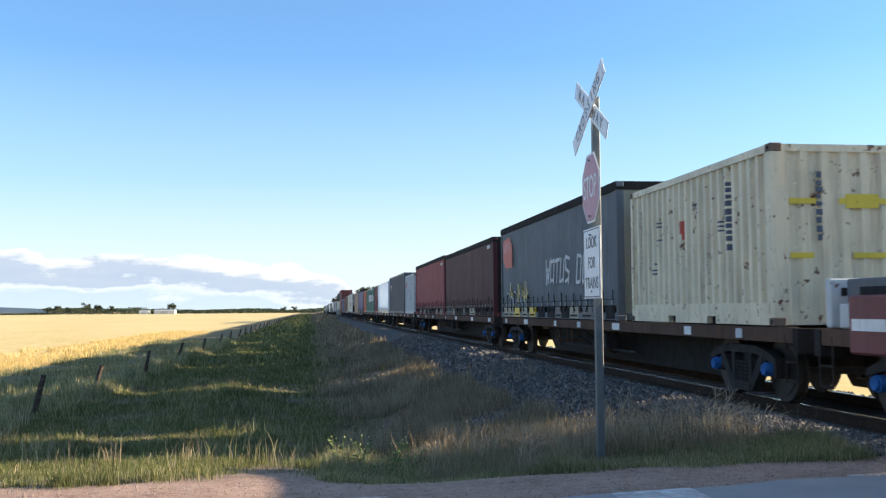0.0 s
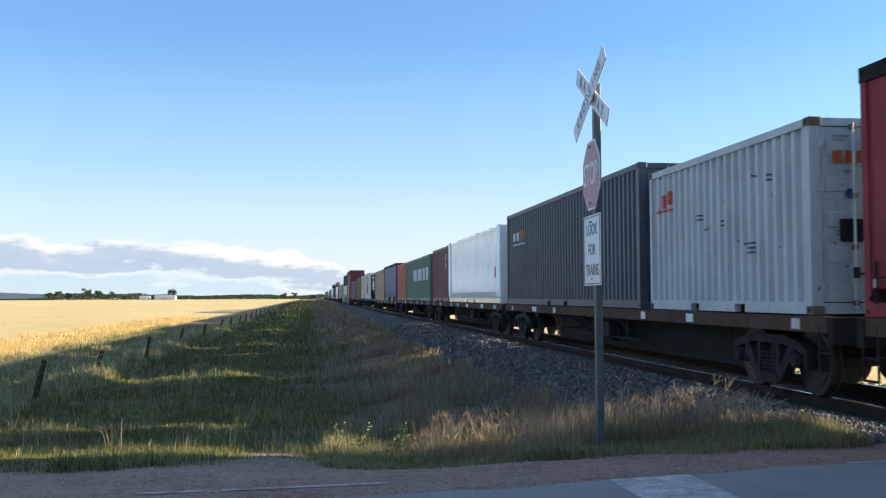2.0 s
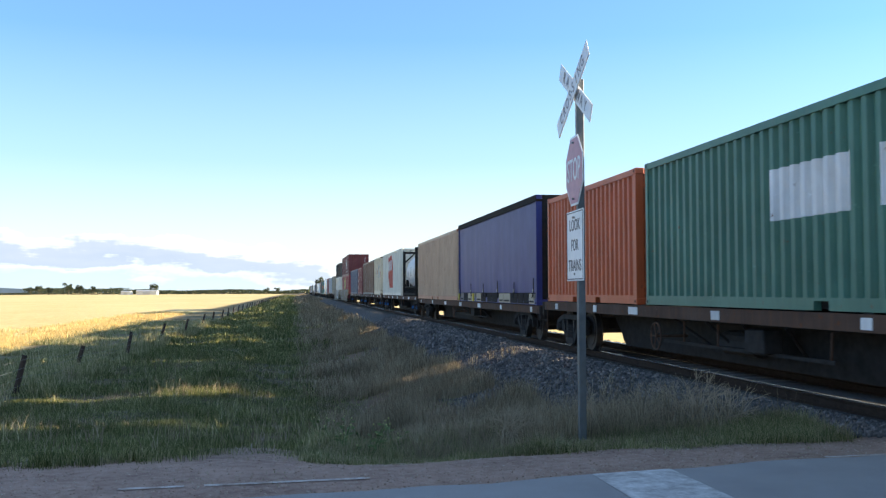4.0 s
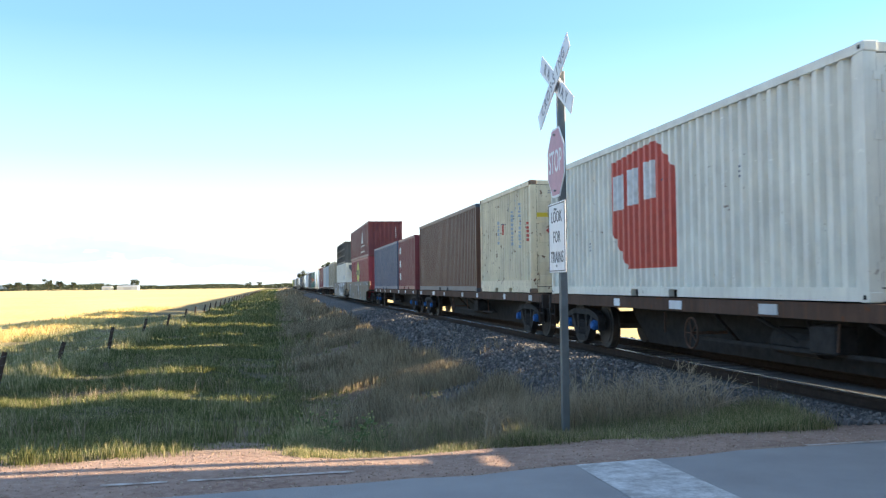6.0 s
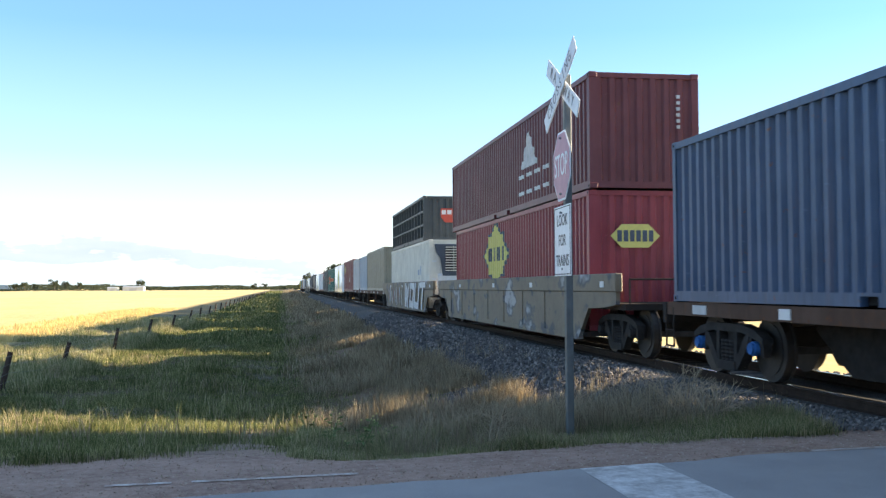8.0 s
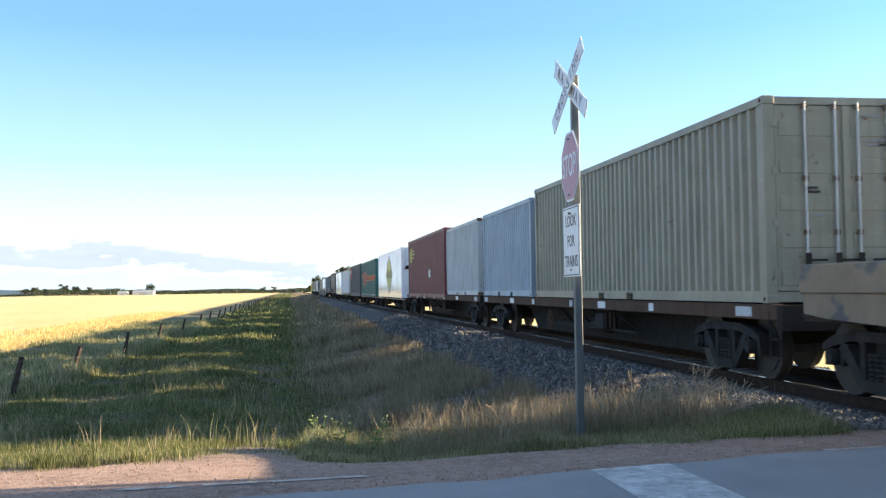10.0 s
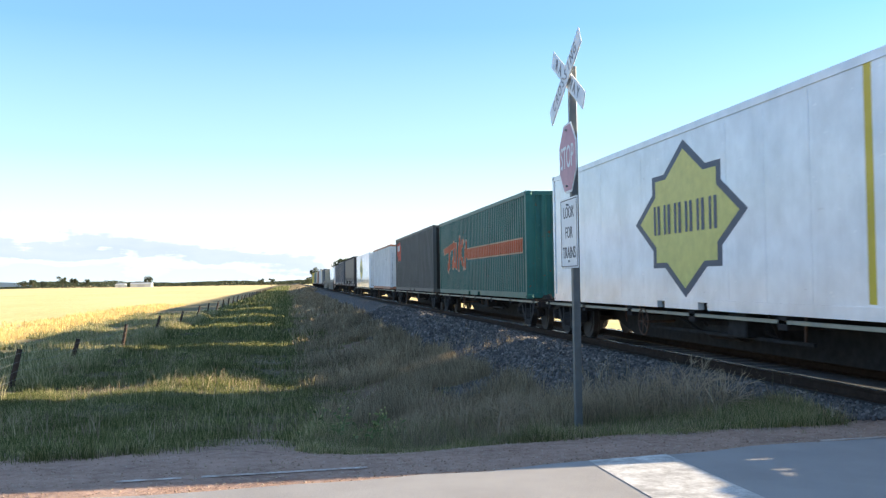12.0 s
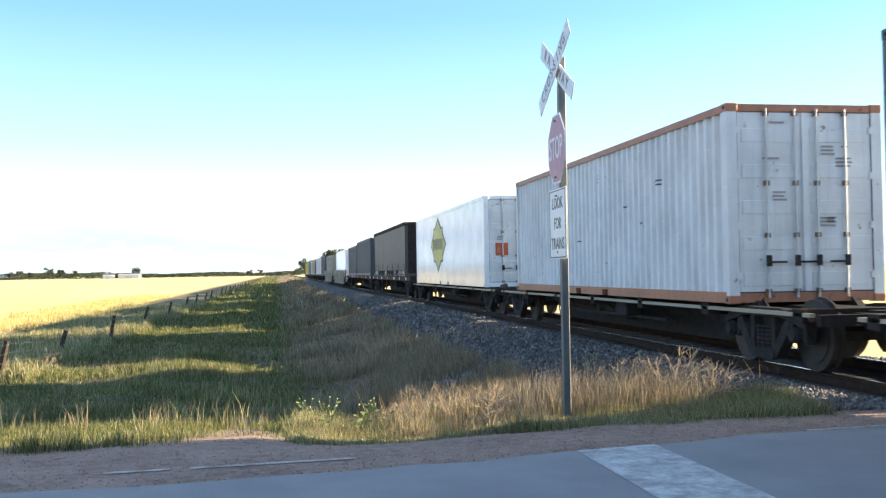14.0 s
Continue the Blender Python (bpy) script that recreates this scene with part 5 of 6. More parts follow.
def crossing_sign():
    e = tagged(new("crossing_sign"), "grey steel post with white crossbuck, faded stop octagon and notice", "road sign")
    e.matrix_basis = pose(2.965, 10.1, -0.12, 0, 0, SIGN_TURN)
    part("post", bevelled(boxes((-0.045, 0.045, -0.005, 0.07, -0.6, 3.88)), 0.006), MAT["signpost"], e)
    z_x, z_s, z_l = 3.75, 2.9, 2.1
    for k, (ang, word, y) in enumerate(((-SIGN_LEAN, "RAILWAY", -0.015), (SIGN_LEAN, "CROSSING", -0.045))):
        b = bmesh.new()
        L, w = 0.675, 0.095
        plate(b, [(-L, -w), (L, -w), (L, w), (-L, w)], -0.006, 0.006)
        o = part("crossbuck_blade", bevelled(b, 0.002), MAT["signwhite"], e, "white crossbuck blade")
        o.matrix_basis = pose(0, y, z_x, 0, 0, 2.2) @ pose(0, 0, 0, 0, -ang, 0)
        for i, ch in enumerate(word):
            n = len(word)
            x = (i - (n - 1) / 2) * 1.06 / n
            if abs(x) < 0.09 and k == 0:
                continue
            lettering(ch, 0.17, (x, -0.009, 0), o, "fadedink", 0.85)
    oc = [(0.4 * math.cos(radians(22.5 + 45 * i)), 0.4 * math.sin(radians(22.5 + 45 * i))) for i in range(8)]
    b = bmesh.new()
    plate(b, oc, -0.012, -0.004)
    st = part("stop_plate", b, MAT["signwhite"], e, "octagonal sign plate with white rim")
    st.location = (0, -0.02, z_s)
    b = bmesh.new()
    plate(b, [(x * 0.94, z * 0.94) for x, z in oc], -0.016, -0.0125)
    part("stop_face", b, MAT["signred"], st, "faded red face")
    lettering("STOP", 0.34, (0, -0.019, 0.0), st, "signwhite", 0.72)
    b = bmesh.new()
    plate(b, [(-0.37, -0.375), (0.37, -0.375), (0.37, 0.375), (-0.37, 0.375)], -0.012, -0.004)
    lk = part("notice_plate", bevelled(b, 0.003), MAT["signwhite"], e, "white rectangular notice plate")
    lk.location = (0, -0.02, z_l)
    fr = bmesh.new()
    for r in ((-0.35, 0.35, 0.35, 0.36), (-0.35, 0.35, -0.36, -0.35), (-0.35, -0.34, -0.35, 0.35), (0.34, 0.35, -0.35, 0.35)):
        box(fr, r[0], r[1], -0.0155, -0.0125, r[2], r[3])
    part("notice_border", fr, MAT["signblack"], lk)
    for word, z in (("LOOK", 0.215), ("FOR", 0.0), ("TRAINS", -0.215)):
        lettering(word, 0.172, (0, -0.0135, z), lk, "signblack", 0.98)
    for z in (z_x, z_s + 0.3, z_s - 0.3, z_l + 0.3, z_l - 0.3):
        bo = bmesh.new()
        cyl(bo, (0, -0.045 if z > 2 else -0.03, z), "y", 0.012, 0.03, 8)
        part("bolt", bo, MAT["steelgal"], e)


SIGN_TURN, SIGN_LEAN = -92.5, 30
crossing_sign()


# ---- fence ----
def fence():
    e = tagged(new("wire_fence"), "old farm fence of dark leaning posts and sagging wires", "fence")
    rng = random.Random(7)
    ys = [13.5, 20.3, 26.9, 33.3, 43.8, 54.6, 64.8, 77.0] + [87.0 + i * 9.6 for i in range(32)]
    tops = []
    bm = bmesh.new()
    bmesh.ops.create_cone(bm, cap_ends=True, segments=9, radius1=0.085, radius2=0.07, depth=1.4, matrix=Matrix.Translation((0, 0, 0.42)))
    for v in bm.verts:
        v.co.x += rng.uniform(-0.008, 0.008)
        v.co.z += rng.uniform(-0.02, 0.02)
    me = bpy.data.meshes.new("post")
    bm.to_mesh(me)
    bm.free()
    me.materials.append(MAT["post"])
    for y in ys:
        o = new("post", me)
        o.parent = e
        x = -7.15 + rng.uniform(-0.08, 0.08)
        lean = (rng.uniform(-4, 4), rng.uniform(9, 16))
        h = rng.uniform(-0.03, 0.05)
        o.matrix_basis = pose(x, y, ground_z(-7.15, y) - 0.1 + h, *lean, 0)
        tops.append(o.matrix_basis)
    for k, hgt in enumerate((0.35, 0.58, 0.82, 1.05)):
        cu = bpy.data.curves.new("wire", "CURVE")
        cu.dimensions, cu.bevel_depth, cu.bevel_resolution = "3D", 0.0035, 1
        pts = []
        for a, b in zip(tops[:16], tops[1:17]):
            p, q = a @ Vector((0.1, 0, hgt)), b @ Vector((0.1, 0, hgt))
            pts += [p, (p + q) / 2 - Vector((0, 0, rng.uniform(0.02, 0.16)))]
        sp = cu.splines.new("POLY")
        sp.points.add(len(pts) - 1)
        for pt, co in zip(sp.points, pts):
            pt.co = (*co, 1)
        cu.materials.append(MAT["signpost"])
        w = new("wire", cu)
        w.parent = e


fence()


# ---- distance ----
def far_things():
    leaf = plain("dull_eucalypt_leaf", (0.035, 0.045, 0.028), 0.9, 0, 0.5, 0.6)
    bark = plain("grey_bark", (0.12, 0.10, 0.08), 0.9)
    rng = random.Random(11)

    def crown_mesh(name, r, h, n, size):
        vs, fs = [], []
        blobs = [(rng.uniform(-r, r) * 0.7, rng.uniform(-r, r) * 0.7, h * rng.uniform(0.45, 0.9), r * rng.uniform(0.3, 0.5)) for _ in range(9)]
        for _ in range(n):
            bx, by, bz, br = rng.choice(blobs)
            d = Vector((rng.gauss(0, 1), rng.gauss(0, 1), rng.gauss(0, 0.7))).normalized() * br * rng.uniform(0.5, 1.0)
            c = Vector((bx, by, bz)) + d
            u = Vector((rng.gauss(0, 1), rng.gauss(0, 1), rng.gauss(0, 1))).normalized() * size * rng.uniform(0.5, 1.2)
            v = u.orthogonal().normalized() * size * 0.6
            k = len(vs)
            vs.extend([c - u, c + v, c + u, c - v])
            fs.append((k, k + 1, k + 2, k + 3))
        me = bpy.data.meshes.new(name)
        me.from_pydata(vs, [], fs)
        me.materials.append(leaf)
        return me

    def tree(x, y, h, seed, n=900):
        e = tagged(new("tree"), "dull green eucalypt tree with open crown", "tree", "trees by the line")
        e.location = (x, y, ground_z(x, y))
        t = bmesh.new()
        bar(t, (0, 0, -0.3), (0.1 * h * 0.3, 0, h * 0.5), 0.035 * h, 8, 0.02 * h)
        for k in range(5):
            a = k * 1.3 + seed
            bar(t, (0.03 * h, 0, h * (0.3 + 0.04 * k)), (math.cos(a) * h * 0.25, math.sin(a) * h * 0.25, h * 0.7), 0.014 * h, 6, 0.006 * h)
        part("trunk", t, bark, e)
        cr = new("crown", crown_mesh("crown", h * 0.42, h, n, h * 0.045))
        cr.parent = e

    for x, y, h in ((14.5, 560, 10.5), (19, 590, 10), (24, 600, 9), (21, 400, 13), (25, 415, 12.0), (-150, 1085, 12), (-232, 1060, 13), (-224, 1075, 11), (-259, 1050, 9), (-252, 1060, 8), (-266, 1045, 8), (-210, 1070, 9), (12, 700, 6), (-15, 800, 6), (-26, 900, 7)):
        tree(x, y, h, x)
    # belt of scrub along the far side of the field
    vs, fs = [], []
    for i in range(24000):
        x = rng.uniform(-560, 40)
        y = 1150 + rng.uniform(-30, 60) + 0.15 * x
        top = 6.6 + 3.0 * noise.noise((x * 0.02, 0, 0)) + 1.8 * noise.noise((x * 0.09, 4, 0))
        if x < -285:
            top = 1.6 + 0.9 * noise.noise((x * 0.05, 9, 0))
        elif x > -190:
            top *= 0.72
        c = Vector((x, y, max(0.2, rng.random() ** 0.7 * top) - 1.2))
        s = rng.uniform(0.4, 1.0)
        u = Vector((rng.gauss(0, 1), rng.gauss(0, 0.4), rng.gauss(0, 0.6))).normalized() * s
        v = u.orthogonal().normalized() * s * 0.8
        k = len(vs)
        vs.extend([c - u, c + v, c + u, c - v])
        fs.append((k, k + 1, k + 2, k + 3))
    me = bpy.data.meshes.new("scrub_belt")
    me.from_pydata(vs, [], fs)
    me.materials.append(leaf)
    tagged(new("scrub_belt", me), "low dark belt of scrub beyond the field", "trees", kind="stuff")
    wall = plain("pale_shed_sheeting", (0.62, 0.62, 0.6), 0.5, 0, 0.1, 0.5)
    roof = plain("pale_shed_roof", (0.5, 0.5, 0.5), 0.4, 0.2, 0.1, 0.5)
    for x, y, w, d, h in ((-167, 1010, 9, 14, 4.0), (-147, 1010, 20, 14, 4.6)):
        e = tagged(new("farm_shed"), "pale sheet-metal farm shed beyond the field", "shed", "far sheds")
        e.location = (x, y, -1.2)
        part("wall", boxes((-w / 2, w / 2, 0, d, 0, h * 0.75)), wall, e)
        r = bmesh.new()
        prism(r, [(-0.4, h * 0.75), (d + 0.4, h * 0.75), (d / 2, h)], -w / 2 - 0.3, w / 2 + 0.3)
        part("roof", r, roof, e)
        part("door", boxes((-w * 0.18, w * 0.18, -0.06, -0.004, 0, h * 0.6)), roof, e)
    # distance haze is painted into the hills' pale blue base colour
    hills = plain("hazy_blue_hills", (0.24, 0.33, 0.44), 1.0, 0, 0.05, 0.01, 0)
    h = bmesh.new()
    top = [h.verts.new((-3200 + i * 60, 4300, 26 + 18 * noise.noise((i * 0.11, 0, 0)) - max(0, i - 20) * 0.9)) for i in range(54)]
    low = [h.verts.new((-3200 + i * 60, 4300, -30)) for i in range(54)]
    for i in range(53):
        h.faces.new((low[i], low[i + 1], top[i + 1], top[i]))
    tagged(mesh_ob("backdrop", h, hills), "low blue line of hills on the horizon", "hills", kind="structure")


far_things()


# ---- grass, weeds, stones ----
def leaf_material(name, stops, translucent=0.45):
    m = bpy.data.materials.new(name)
    m.use_nodes = True
    nt = m.node_tree
    nt.nodes.clear()
    out = nt.nodes.new("ShaderNodeOutputMaterial")
    geo = nt.nodes.new("ShaderNodeNewGeometry")
    c = ramp(nt, geo.outputs["Random Per Island"], stops)
    patch = ramp(nt, noise_tex(nt, 0.8, 4, 0.6, world_space=True), [(0.3, 0.7), (0.7, 1.25)])
    c = mix(nt, 1.0, c, patch, "MULTIPLY")
    d = nt.nodes.new("ShaderNodeBsdfDiffuse")
    t = nt.nodes.new("ShaderNodeBsdfTranslucent")
    mx = nt.nodes.new("ShaderNodeMixShader")
    mx.inputs[0].default_value = translucent
    nt.links.new(c, d.inputs[0])
    nt.links.new(c, t.inputs[0])
    nt.links.new(d.outputs[0], mx.inputs[1])
    nt.links.new(t.outputs[0], mx.inputs[2])
    nt.links.new(mx.outputs[0], out.inputs[0])
    return m


GREEN = leaf_material("green_grass", [(0.0, (0.075, 0.092, 0.036)), (0.5, (0.135, 0.155, 0.062)), (0.75, (0.25, 0.255, 0.105)), (1.0, (0.46, 0.42, 0.23))], 0.52)
MIXED = leaf_material("mixed_grass", [(0.0, (0.13, 0.15, 0.065)), (0.4, (0.23, 0.24, 0.11)), (0.7, (0.40, 0.36, 0.20)), (1.0, (0.56, 0.48, 0.30))])
DRY = leaf_material("dry_grass", [(0.0, (0.18, 0.14, 0.095)), (0.5, (0.30, 0.24, 0.16)), (1.0, (0.50, 0.42, 0.29))], 0.35)
STRAW = leaf_material("ripe_straw", [(0.0, (0.54, 0.39, 0.15)), (0.5, (0.68, 0.52, 0.23)), (1.0, (0.76, 0.61, 0.32))], 0.5)


def blades(name, label, material, zones, seed):
    """Tufts of tapered bent blades. zones: x0, x1, y0, y1, tufts, blades a tuft, height, width, keep(x, y)."""
    rng = np.random.default_rng(seed)
    V, F4, F3, base = [], [], [], 0
    for x0, x1, y0, y1, tufts, per, h, w, keep in zones:
        cx, cy = rng.uniform(x0, x1, tufts), rng.uniform(y0, y1, tufts)
        ok = np.array([rng.random() < keep(a, b) for a, b in zip(cx, cy)], bool)
        cx, cy = cx[ok], cy[ok]
        if not len(cx):
            continue
        cz = np.array([ground_z(a, b) for a, b in zip(cx, cy)])
        size = rng.uniform(0.55, 1.15, len(cx)) * np.array([0.5 + 0.75 * patchy(a, b, 0.45, -0.05, 17) for a, b in zip(cx, cy)])
        size *= np.array([min(1.0, 0.55 + 0.35 * max(0.0, b - grass_edge(a))) for a, b in zip(cx, cy)])
        cx, cy, cz, size = (np.repeat(a, per) for a in (cx, cy, cz, size))
        n = len(cx)
        spread = 0.05 + w * 2
        x, y = cx + rng.normal(0, spread, n), cy + rng.normal(0, spread, n)
        hh = h * size * rng.uniform(0.5, 1.1, n)
        a = rng.uniform(0, math.tau, n)
        lean = rng.uniform(0.05, 0.55, n) * hh
        lx, ly = np.cos(a) * lean, np.sin(a) * lean
        b = rng.uniform(0, math.pi, n)
        wx, wy = np.cos(b) * w * 0.5, np.sin(b) * w * 0.5
        z0 = cz - 0.02
        p = np.empty((n, 5, 3))
        p[:, 0] = np.stack([x - wx, y - wy, z0], 1)
        p[:, 1] = np.stack([x + wx, y + wy, z0], 1)
        p[:, 2] = np.stack([x + wx * 0.8 + lx * 0.35, y + wy * 0.8 + ly * 0.35, z0 + hh * 0.6], 1)
        p[:, 3] = np.stack([x - wx * 0.8 + lx * 0.35, y - wy * 0.8 + ly * 0.35, z0 + hh * 0.6], 1)
        p[:, 4] = np.stack([x + lx, y + ly, z0 + hh], 1)
        V.append(p.reshape(-1, 3))
        k = base + np.arange(n)[:, None] * 5
        F4.append(k + np.array([0, 1, 2, 3]))
        F3.append(k + np.array([3, 2, 4]))
        base += n * 5
    V, F4, F3 = np.concatenate(V), np.concatenate(F4), np.concatenate(F3)
    me = bpy.data.meshes.new(name)
    me.vertices.add(len(V))
    me.vertices.foreach_set("co", V.ravel())
    me.loops.add(F4.size + F3.size)
    me.loops.foreach_set("vertex_index", np.concatenate([F4.ravel(), F3.ravel()]).astype(np.int32))
    me.polygons.add(len(F4) + len(F3))
    starts = np.concatenate([np.arange(len(F4)) * 4, F4.size + np.arange(len(F3)) * 3]).astype(np.int32)
    me.polygons.foreach_set("loop_start", starts)
    me.update(calc_edges=True)
    me.validate()
    me.materials.append(material)
    return tagged(new(name, me), label, "grass", kind="stuff")


def patchy(x, y, scale=0.5, lo=-0.1, seed=0):
    return min(1.0, max(0.0, (noise.noise((x * scale, y * scale, seed)) - lo) * 3 + 0.5))


def verge(x, y):
    """Green verge, thin on the worn wheel track and by the road."""
    k = min(1.0, max(0.0, (y - grass_edge(x)) / 0.5))
    track = math.exp(-((x + 0.45 - 0.012 * (y - 10) + 0.3 * noise.noise((0, y * 0.4, 9))) / 0.6) ** 2) * min(1.0, max(0.35, (26 - y) / 12))
    k *= min(1.0, max(0.06, (2.1 + 1.1 * noise.noise((x * 0.6, y * 0.13, 21)) - x) / 2.0))
    return k * (1 - 0.9 * track) * (0.35 + 0.65 * patchy(x, y, 0.6))


def front(x, y):
    return 1.0 if y > grass_edge(x) else 0.0


def stony(x, y):
    return patchy(x, y, 0.7, 0.12, 4)


def plants():
    blades("verge_grass", "long green verge grass with pale seed heads", GREEN, [
        (-6.4, 2.4, 8.5, 15, 21000, 8, 0.135, 0.0055, verge),
        (-7.0, 3.2, 15, 26, 19000, 8, 0.16, 0.009, verge),
        (-7.2, 3.2, 26, 48, 14400, 8, 0.21, 0.017, verge),
        (-7.2, 3.2, 48, 110, 12000, 7, 0.28, 0.038, verge),
        (-7.2, 3.2, 110, 300, 7200, 6, 0.40, 0.12, verge),
        (0.3, 5.4, 8.8, 10.6, 5500, 8, 0.18, 0.006, front),
        (-7.2, 1.9, 300, 700, 5000, 5, 0.5, 0.3, verge),
    ], 1)
    blades("roadside_grass", "dense green and straw roadside grass", MIXED, [
        (0.1, 5.6, 8.8, 10.8, 7500, 9, 0.21, 0.006, front),
        (0.2, 2.3, 10.4, 14, 4500, 8, 0.28, 0.008, lambda x, y: patchy(x, y, 0.8, -0.2)),
        (-7.6, -6.2, 14, 90, 3600, 7, 0.5, 0.02, lambda x, y: patchy(x, y, 0.3, 0.0, 2)),
        (-6.0, 1.2, 12, 40, 2200, 5, 0.36, 0.010, lambda x, y: patchy(x, y, 0.5, 0.15, 12)),
        (-5.5, -0.9, 8.8, 9.9, 900, 6, 0.22, 0.006, lambda x, y: patchy(x, y, 1.1, 0.1, 31) * front(x, y)),
        (-13.5, -7.3, 15, 90, 9000, 7, 0.33, 0.022, lambda x, y: patchy(x, y, 0.25, -0.15, 52)),
    ], 2)
    blades("shoulder_weeds", "sparse low tufts on the dirt shoulder", MIXED, [
        (-4.5, 5.6, 7.9, 9.8, 420, 7, 0.07, 0.005, lambda x, y: 1.0 if y > road_edge(x) + 0.5 and patchy(x, y, 1.4, 0.15, 61) > 0.4 else 0.0),
    ], 6)
    blades("dry_grass", "thin brown dry grass and weeds beside the ballast", DRY, [
        (1.1, 5.4, 10.2, 14.5, 3600, 6, 0.46, 0.006, lambda x, y: patchy(x, y, 0.7, -0.1, 6) * (1 if x < 4.6 + 0.25 * (11 - y) else 0.25)),
        (0.0, 4.1, 14.5, 26, 9000, 7, 0.40, 0.010, lambda x, y: patchy(x, y, 0.5, -0.1, 7) * min(1.0, max(0.0, (x + 0.6 * noise.noise((x, y * 0.3, 71)) - 0.2) / 2.3))),
        (-0.3, 4.1, 26, 60, 10500, 7, 0.42, 0.022, lambda x, y: patchy(x, y, 0.3, -0.15, 7) * min(1.0, max(0.0, (x + 0.8 * noise.noise((x, y * 0.15, 71))) / 2.3))),
        (-0.3, 4.2, 60, 200, 8000, 6, 0.45, 0.07, lambda x, y: patchy(x, y, 0.2, -0.2, 7) * min(1.0, max(0.03, x / 1.6))),
        (0.3, 5.0, 200, 700, 6000, 5, 0.5, 0.3, lambda x, y: 0.8),
        (3.4, 5.6, 12, 30, 420, 5, 0.35, 0.009, stony),
        (0.3, 5.6, 8.9, 11.0, 2200, 6, 0.27, 0.005, lambda x, y: front(x, y) * patchy(x, y, 0.9, -0.05, 41)),
        (-6.2, 0.4, 10.5, 40, 1500, 5, 0.34, 0.010, lambda x, y: patchy(x, y, 0.35, 0.12, 43)),
    ], 3)
    blades("stubble", "ripe golden cereal stalks at the field's edge", STRAW, [
        (-20, -13.2, 25, 60, 5000, 6, 0.30, 0.02, lambda x, y: min(1.0, (x + 20) / 4)),
        (-20, -13.2, 60, 130, 4000, 6, 0.30, 0.05, lambda x, y: min(1.0, (x + 20) / 4)),
    ], 4)


plants()


def tussocks():
    """A few larger bright tussocks by the dirt shoulder."""
    for x, y, n, h in ((-2.6, 9.2, 90, 0.2), (-2.2, 9.1, 110, 0.22), (-1.85, 9.15, 50, 0.17), (-1.45, 9.3, 40, 0.16), (-3.0, 9.1, 70, 0.2), (0.2, 9.2, 70, 0.2), (0.75, 9.3, 80, 0.22), (1.6, 9.25, 110, 0.25), (2.3, 9.25, 120, 0.25), (3.3, 9.35, 90, 0.23), (4.1, 9.4, 80, 0.22)):
        o = blades("grass_tussock", "", GREEN if x < 0 else MIXED, [(x - 0.08, x + 0.08, y - 0.06, y + 0.06, n, 2, h * 1.5, 0.008, lambda a, b: 1)], int(x * 100) + 999)
        tagged(o, "spiky grass tussock beside the dirt shoulder", "grass", "grass tussocks", "stuff")


tussocks()


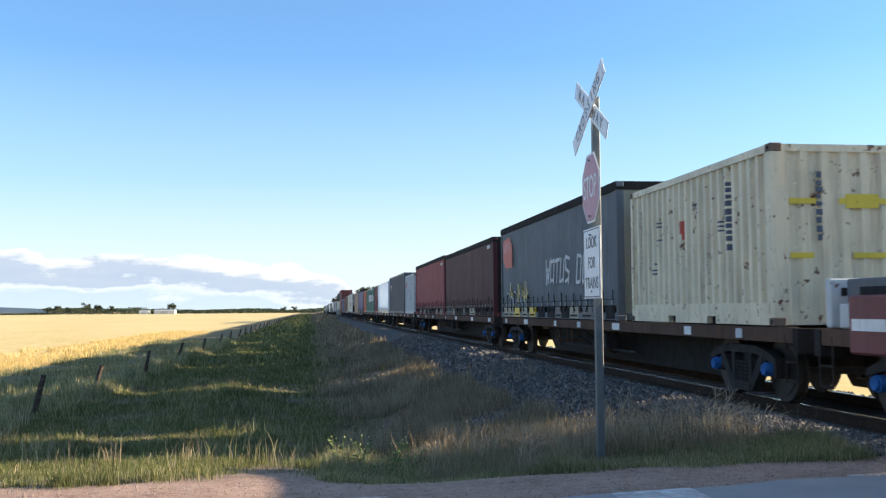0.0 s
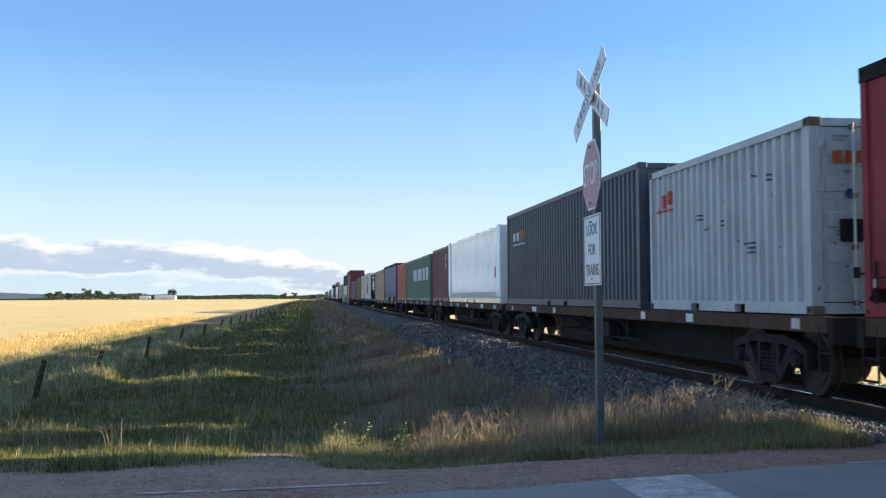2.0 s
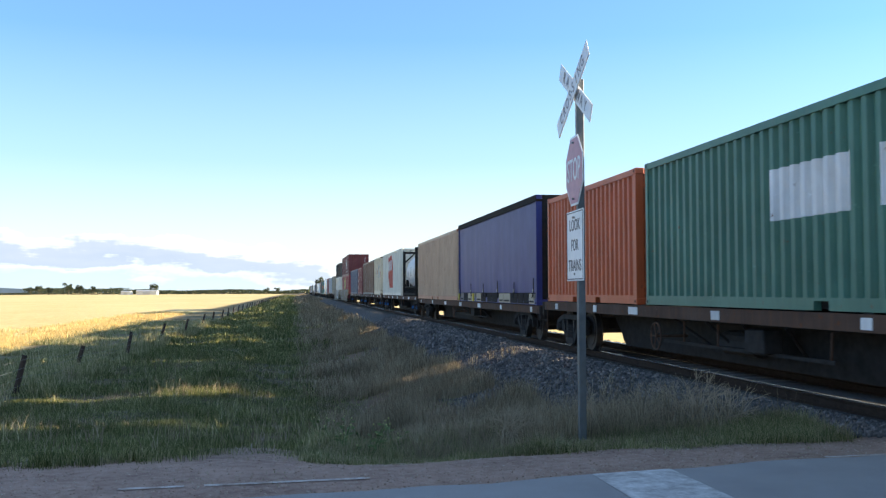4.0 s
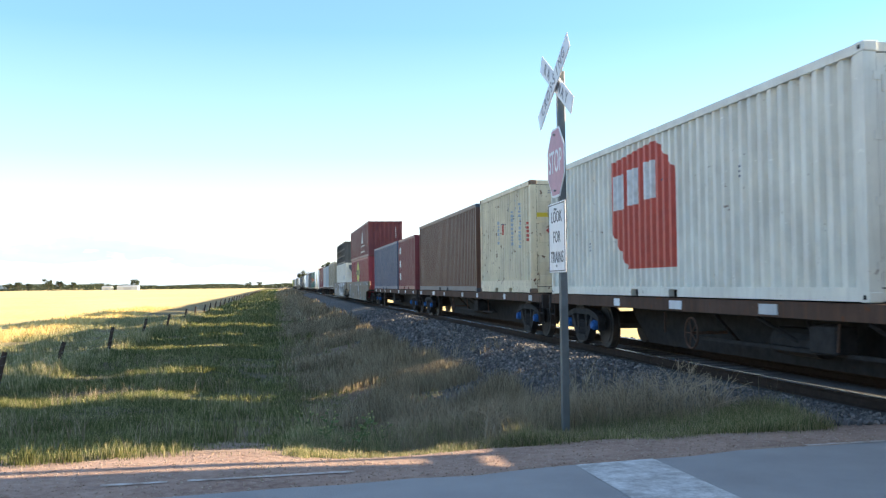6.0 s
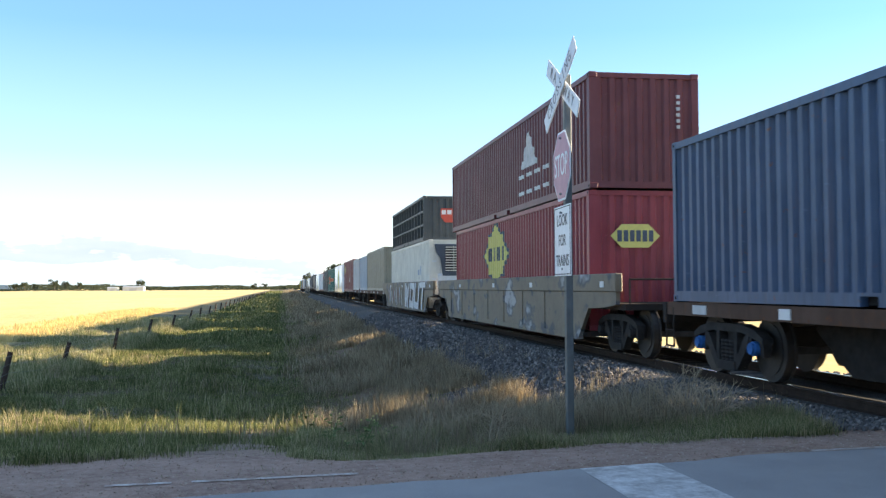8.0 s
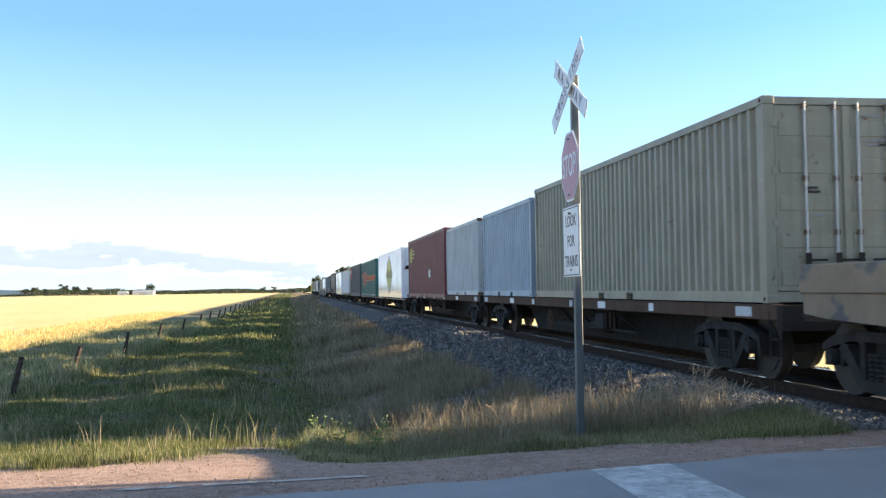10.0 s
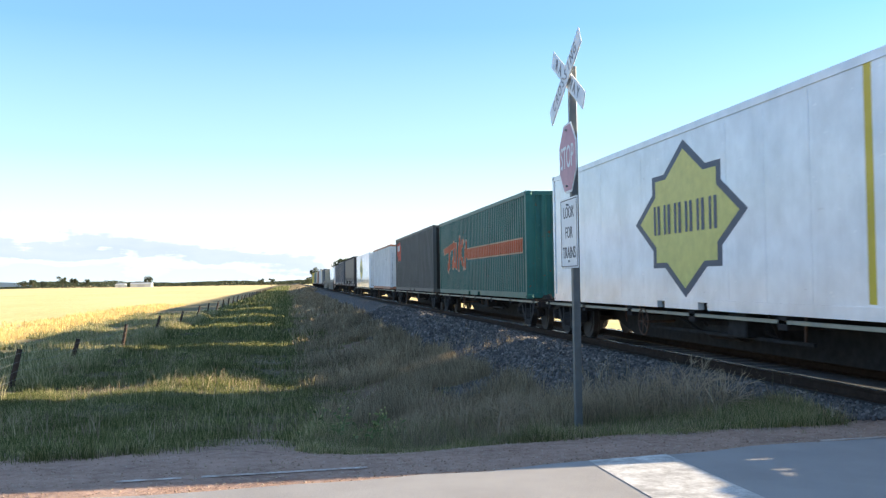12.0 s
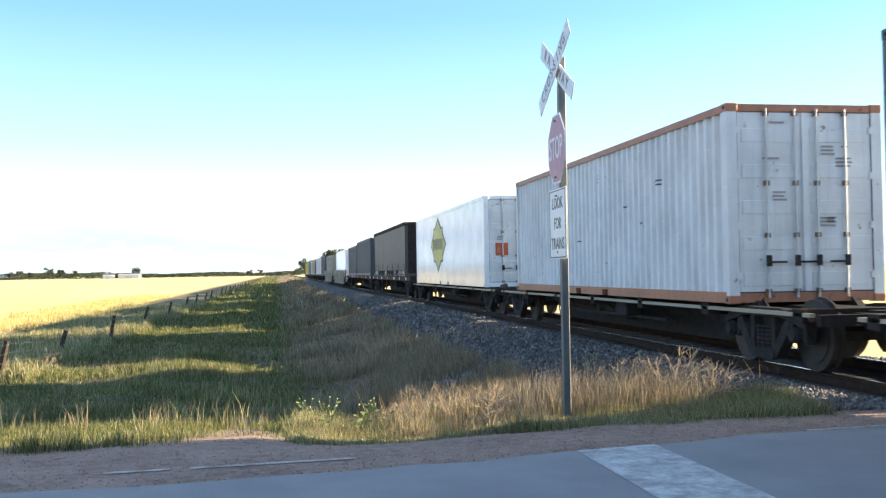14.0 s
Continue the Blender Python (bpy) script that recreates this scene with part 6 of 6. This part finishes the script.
def weeds():
    pale = plain("bleached_dead_stalk", (0.38, 0.30, 0.21), 0.8, 0, 0.25)
    stem = plain("green_weed_stem", (0.12, 0.16, 0.06), 0.7, 0, 0.3)
    bloom = plain("pale_yellow_bloom", (0.5, 0.5, 0.22), 0.7, 0, 0.15)
    rng = random.Random(21)

    def branch(bm, p, d, length, r, depth):
        q = p + d * length
        bar(bm, p, q, r, 5, r * 0.7)
        if depth:
            for _ in range(rng.randint(2, 3)):
                nd = (d + Vector((rng.gauss(0, 0.55), rng.gauss(0, 0.55), rng.gauss(-0.05, 0.35)))).normalized()
                branch(bm, q, nd, length * rng.uniform(0.55, 0.85), r * 0.7, depth - 1)

    for x, y, h in ((1.75, 11.2, 0.6), (2.05, 10.9, 0.5), (2.5, 11.6, 0.6), (4.35, 10.8, 0.75), (4.7, 11.0, 0.7), (4.1, 11.3, 0.65), (1.5, 12.2, 0.5), (3.4, 10.9, 0.6), (4.9, 10.5, 0.6), (2.9, 11.8, 0.55), (2.2, 10.0, 0.55), (4.5, 10.3, 0.6), (3.8, 10.6, 0.6), (-6.4, 29, 0.7)):
        bm = bmesh.new()
        for _ in range(4):
            branch(bm, Vector((rng.uniform(-0.1, 0.1), rng.uniform(-0.1, 0.1), -0.03)), Vector((rng.gauss(0, 0.35), rng.gauss(0, 0.35), 1)).normalized(), h * 0.42, 0.007, 3)
        o = tagged(mesh_ob("dead_weed", bm, pale), "bleached branching dead weed beside the ballast", "weed", "dead weeds")
        o.location = (x, y, ground_z(x, y))
    for x, y in ((0.45, 11.0), (0.75, 10.6), (0.3, 11.8), (0.95, 11.4), (0.6, 12.4), (1.15, 11.0)):
        e = tagged(new("flowering_weed"), "leggy green weed with small pale yellow flowers", "weed", "flowering weeds")
        e.location = (x, y, ground_z(x, y))
        st = bmesh.new()
        fl = []
        for _ in range(5):
            d = Vector((rng.gauss(0, 0.3), rng.gauss(0, 0.3), 1)).normalized()
            p = Vector((rng.uniform(-0.05, 0.05), rng.uniform(-0.05, 0.05), -0.03))
            q = p + d * rng.uniform(0.3, 0.6)
            bar(st, p, q, 0.005, 5, 0.003)
            for k in (0.45, 0.6, 0.75, 0.9):
                c = p + (q - p) * k
                u = Vector((rng.gauss(0, 1), rng.gauss(0, 1), 0.3)).normalized() * 0.08
                v = u.orthogonal().normalized() * 0.016
                st.faces.new([st.verts.new(c), st.verts.new(c + u * 0.5 + v), st.verts.new(c + u), st.verts.new(c + u * 0.5 - v)])
            fl.append(q)
        part("stem", st, stem, e)
        for q in fl:
            f = bmesh.new()
            bmesh.ops.create_icosphere(f, subdivisions=1, radius=0.011, matrix=Matrix.Translation(q))
            part("flower", f, bloom, e)


weeds()


def stones():
    m, nt, b = mat("crushed_blue_stone", 0.8)
    info = nt.nodes.new("ShaderNodeNewGeometry")
    c = ramp(nt, info.outputs["Random Per Island"], [(0.0, (0.045, 0.044, 0.044)), (0.5, (0.115, 0.108, 0.105)), (0.85, (0.20, 0.185, 0.175)), (1.0, (0.36, 0.32, 0.29))])
    c = mix(nt, ramp(nt, noise_tex(nt, 30, 4), [(0.3, 0.0), (0.7, 0.5)]), c, (0.08, 0.075, 0.075))
    nt.links.new(c, b.inputs["Base Color"])
    rng = np.random.default_rng(9)
    forms = []
    for k in range(8):
        bm = bmesh.new()
        bmesh.ops.create_icosphere(bm, subdivisions=1, radius=1)
        bm.verts.ensure_lookup_table()
        v = np.array([q.co[:] for q in bm.verts]) * rng.uniform(0.65, 1.15, (len(bm.verts), 1)) * np.array([1, 0.8, 0.65])
        f = np.array([[q.index for q in t.verts] for t in bm.faces])
        bm.free()
        forms.append((v, f))
    e = tagged(new("ballast"), "loose grey crushed stone ballast along the rails", "ballast", kind="structure")
    meshes = []
    for v, f in forms:
        me = bpy.data.meshes.new("stone")
        me.from_pydata((v * 0.036).tolist(), [], f.tolist())
        me.materials.append(m)
        meshes.append(me)

    def spot(x0, x1, y0, y1):
        return rng.uniform(x0, x1), rng.uniform(y0, y1)

    for i in range(280):
        x, y = spot(4.6, 6.3, 9.3, 12.2)
        o = new("stone", meshes[i % 8])
        o.parent = e
        o.matrix_basis = pose(x, y, ground_z(x, y) + 0.02, *rng.uniform(0, 360, 3))
        o.scale = [rng.uniform(0.8, 1.35)] * 3
    V, F, base = [], [], 0
    for x0, x1, y0, y1, n, s in ((3.0, 6.5, 9.3, 16, 8500, 0.036), (3.0, 6.5, 16, 30, 9000, 0.045), (3.0, 6.5, 30, 60, 6000, 0.075), (8.9, 10.4, 9.0, 40, 1500, 0.05), (1.6, 3.2, 10.5, 18, 1200, 0.034)):
        for _ in range(n):
            x, y = spot(x0, x1, y0, y1)
            if y < 10.4 and x < 5.2 - 0.4 * (y - 9.3):
                continue
            v, f = forms[rng.integers(8)]
            r = np.array(Euler(rng.uniform(0, 6.28, 3)).to_matrix())
            V.append(v @ r.T * s * rng.uniform(0.6, 1.3) + np.array([x, y, ground_z(x, y) + s * 0.4]))
            F.append(f + base)
            base += len(v)
    grit, gn, gb = mat("pale_shoulder_grit", 0.9)
    gc = ramp(gn, gn.nodes.new("ShaderNodeNewGeometry").outputs["Random Per Island"], [(0.0, (0.25, 0.16, 0.11)), (1.0, (0.52, 0.42, 0.34))])
    gn.links.new(gc, gb.inputs["Base Color"])
    GV, GF, gbase = [], [], 0
    for _ in range(4200):
        x = rng.uniform(-5, 6.4)
        y = road_edge(x) + rng.uniform(0.0, 1.0) ** 1.3 * (grass_edge(x) - road_edge(x))
        v, f = forms[rng.integers(8)]
        GV.append(v * rng.uniform(0.003, 0.011) + np.array([x, y, ground_z(x, y) + 0.003]))
        GF.append(f + gbase)
        gbase += len(v)
    gm = bpy.data.meshes.new("shoulder_grit")
    gm.from_pydata(np.concatenate(GV).tolist(), [], np.concatenate(GF).tolist())
    gm.materials.append(grit)
    tagged(new("shoulder_grit", gm), "loose pale grit on the dirt shoulder", "gravel", kind="stuff")
    me = bpy.data.meshes.new("loose_stones")
    me.from_pydata(np.concatenate(V).tolist(), [], np.concatenate(F).tolist())
    me.materials.append(m)
    o = tagged(new("loose_stones", me), kind="stuff")
    o.parent = e


stones()


# ---- movement of the train ----
def motions():
    for ob, s, z in MOVERS:
        walk(ob, [(0, pose(TRACK_X, s, z)), (14.0, pose(TRACK_X, s - SPEED * 14.0, z))])


motions()
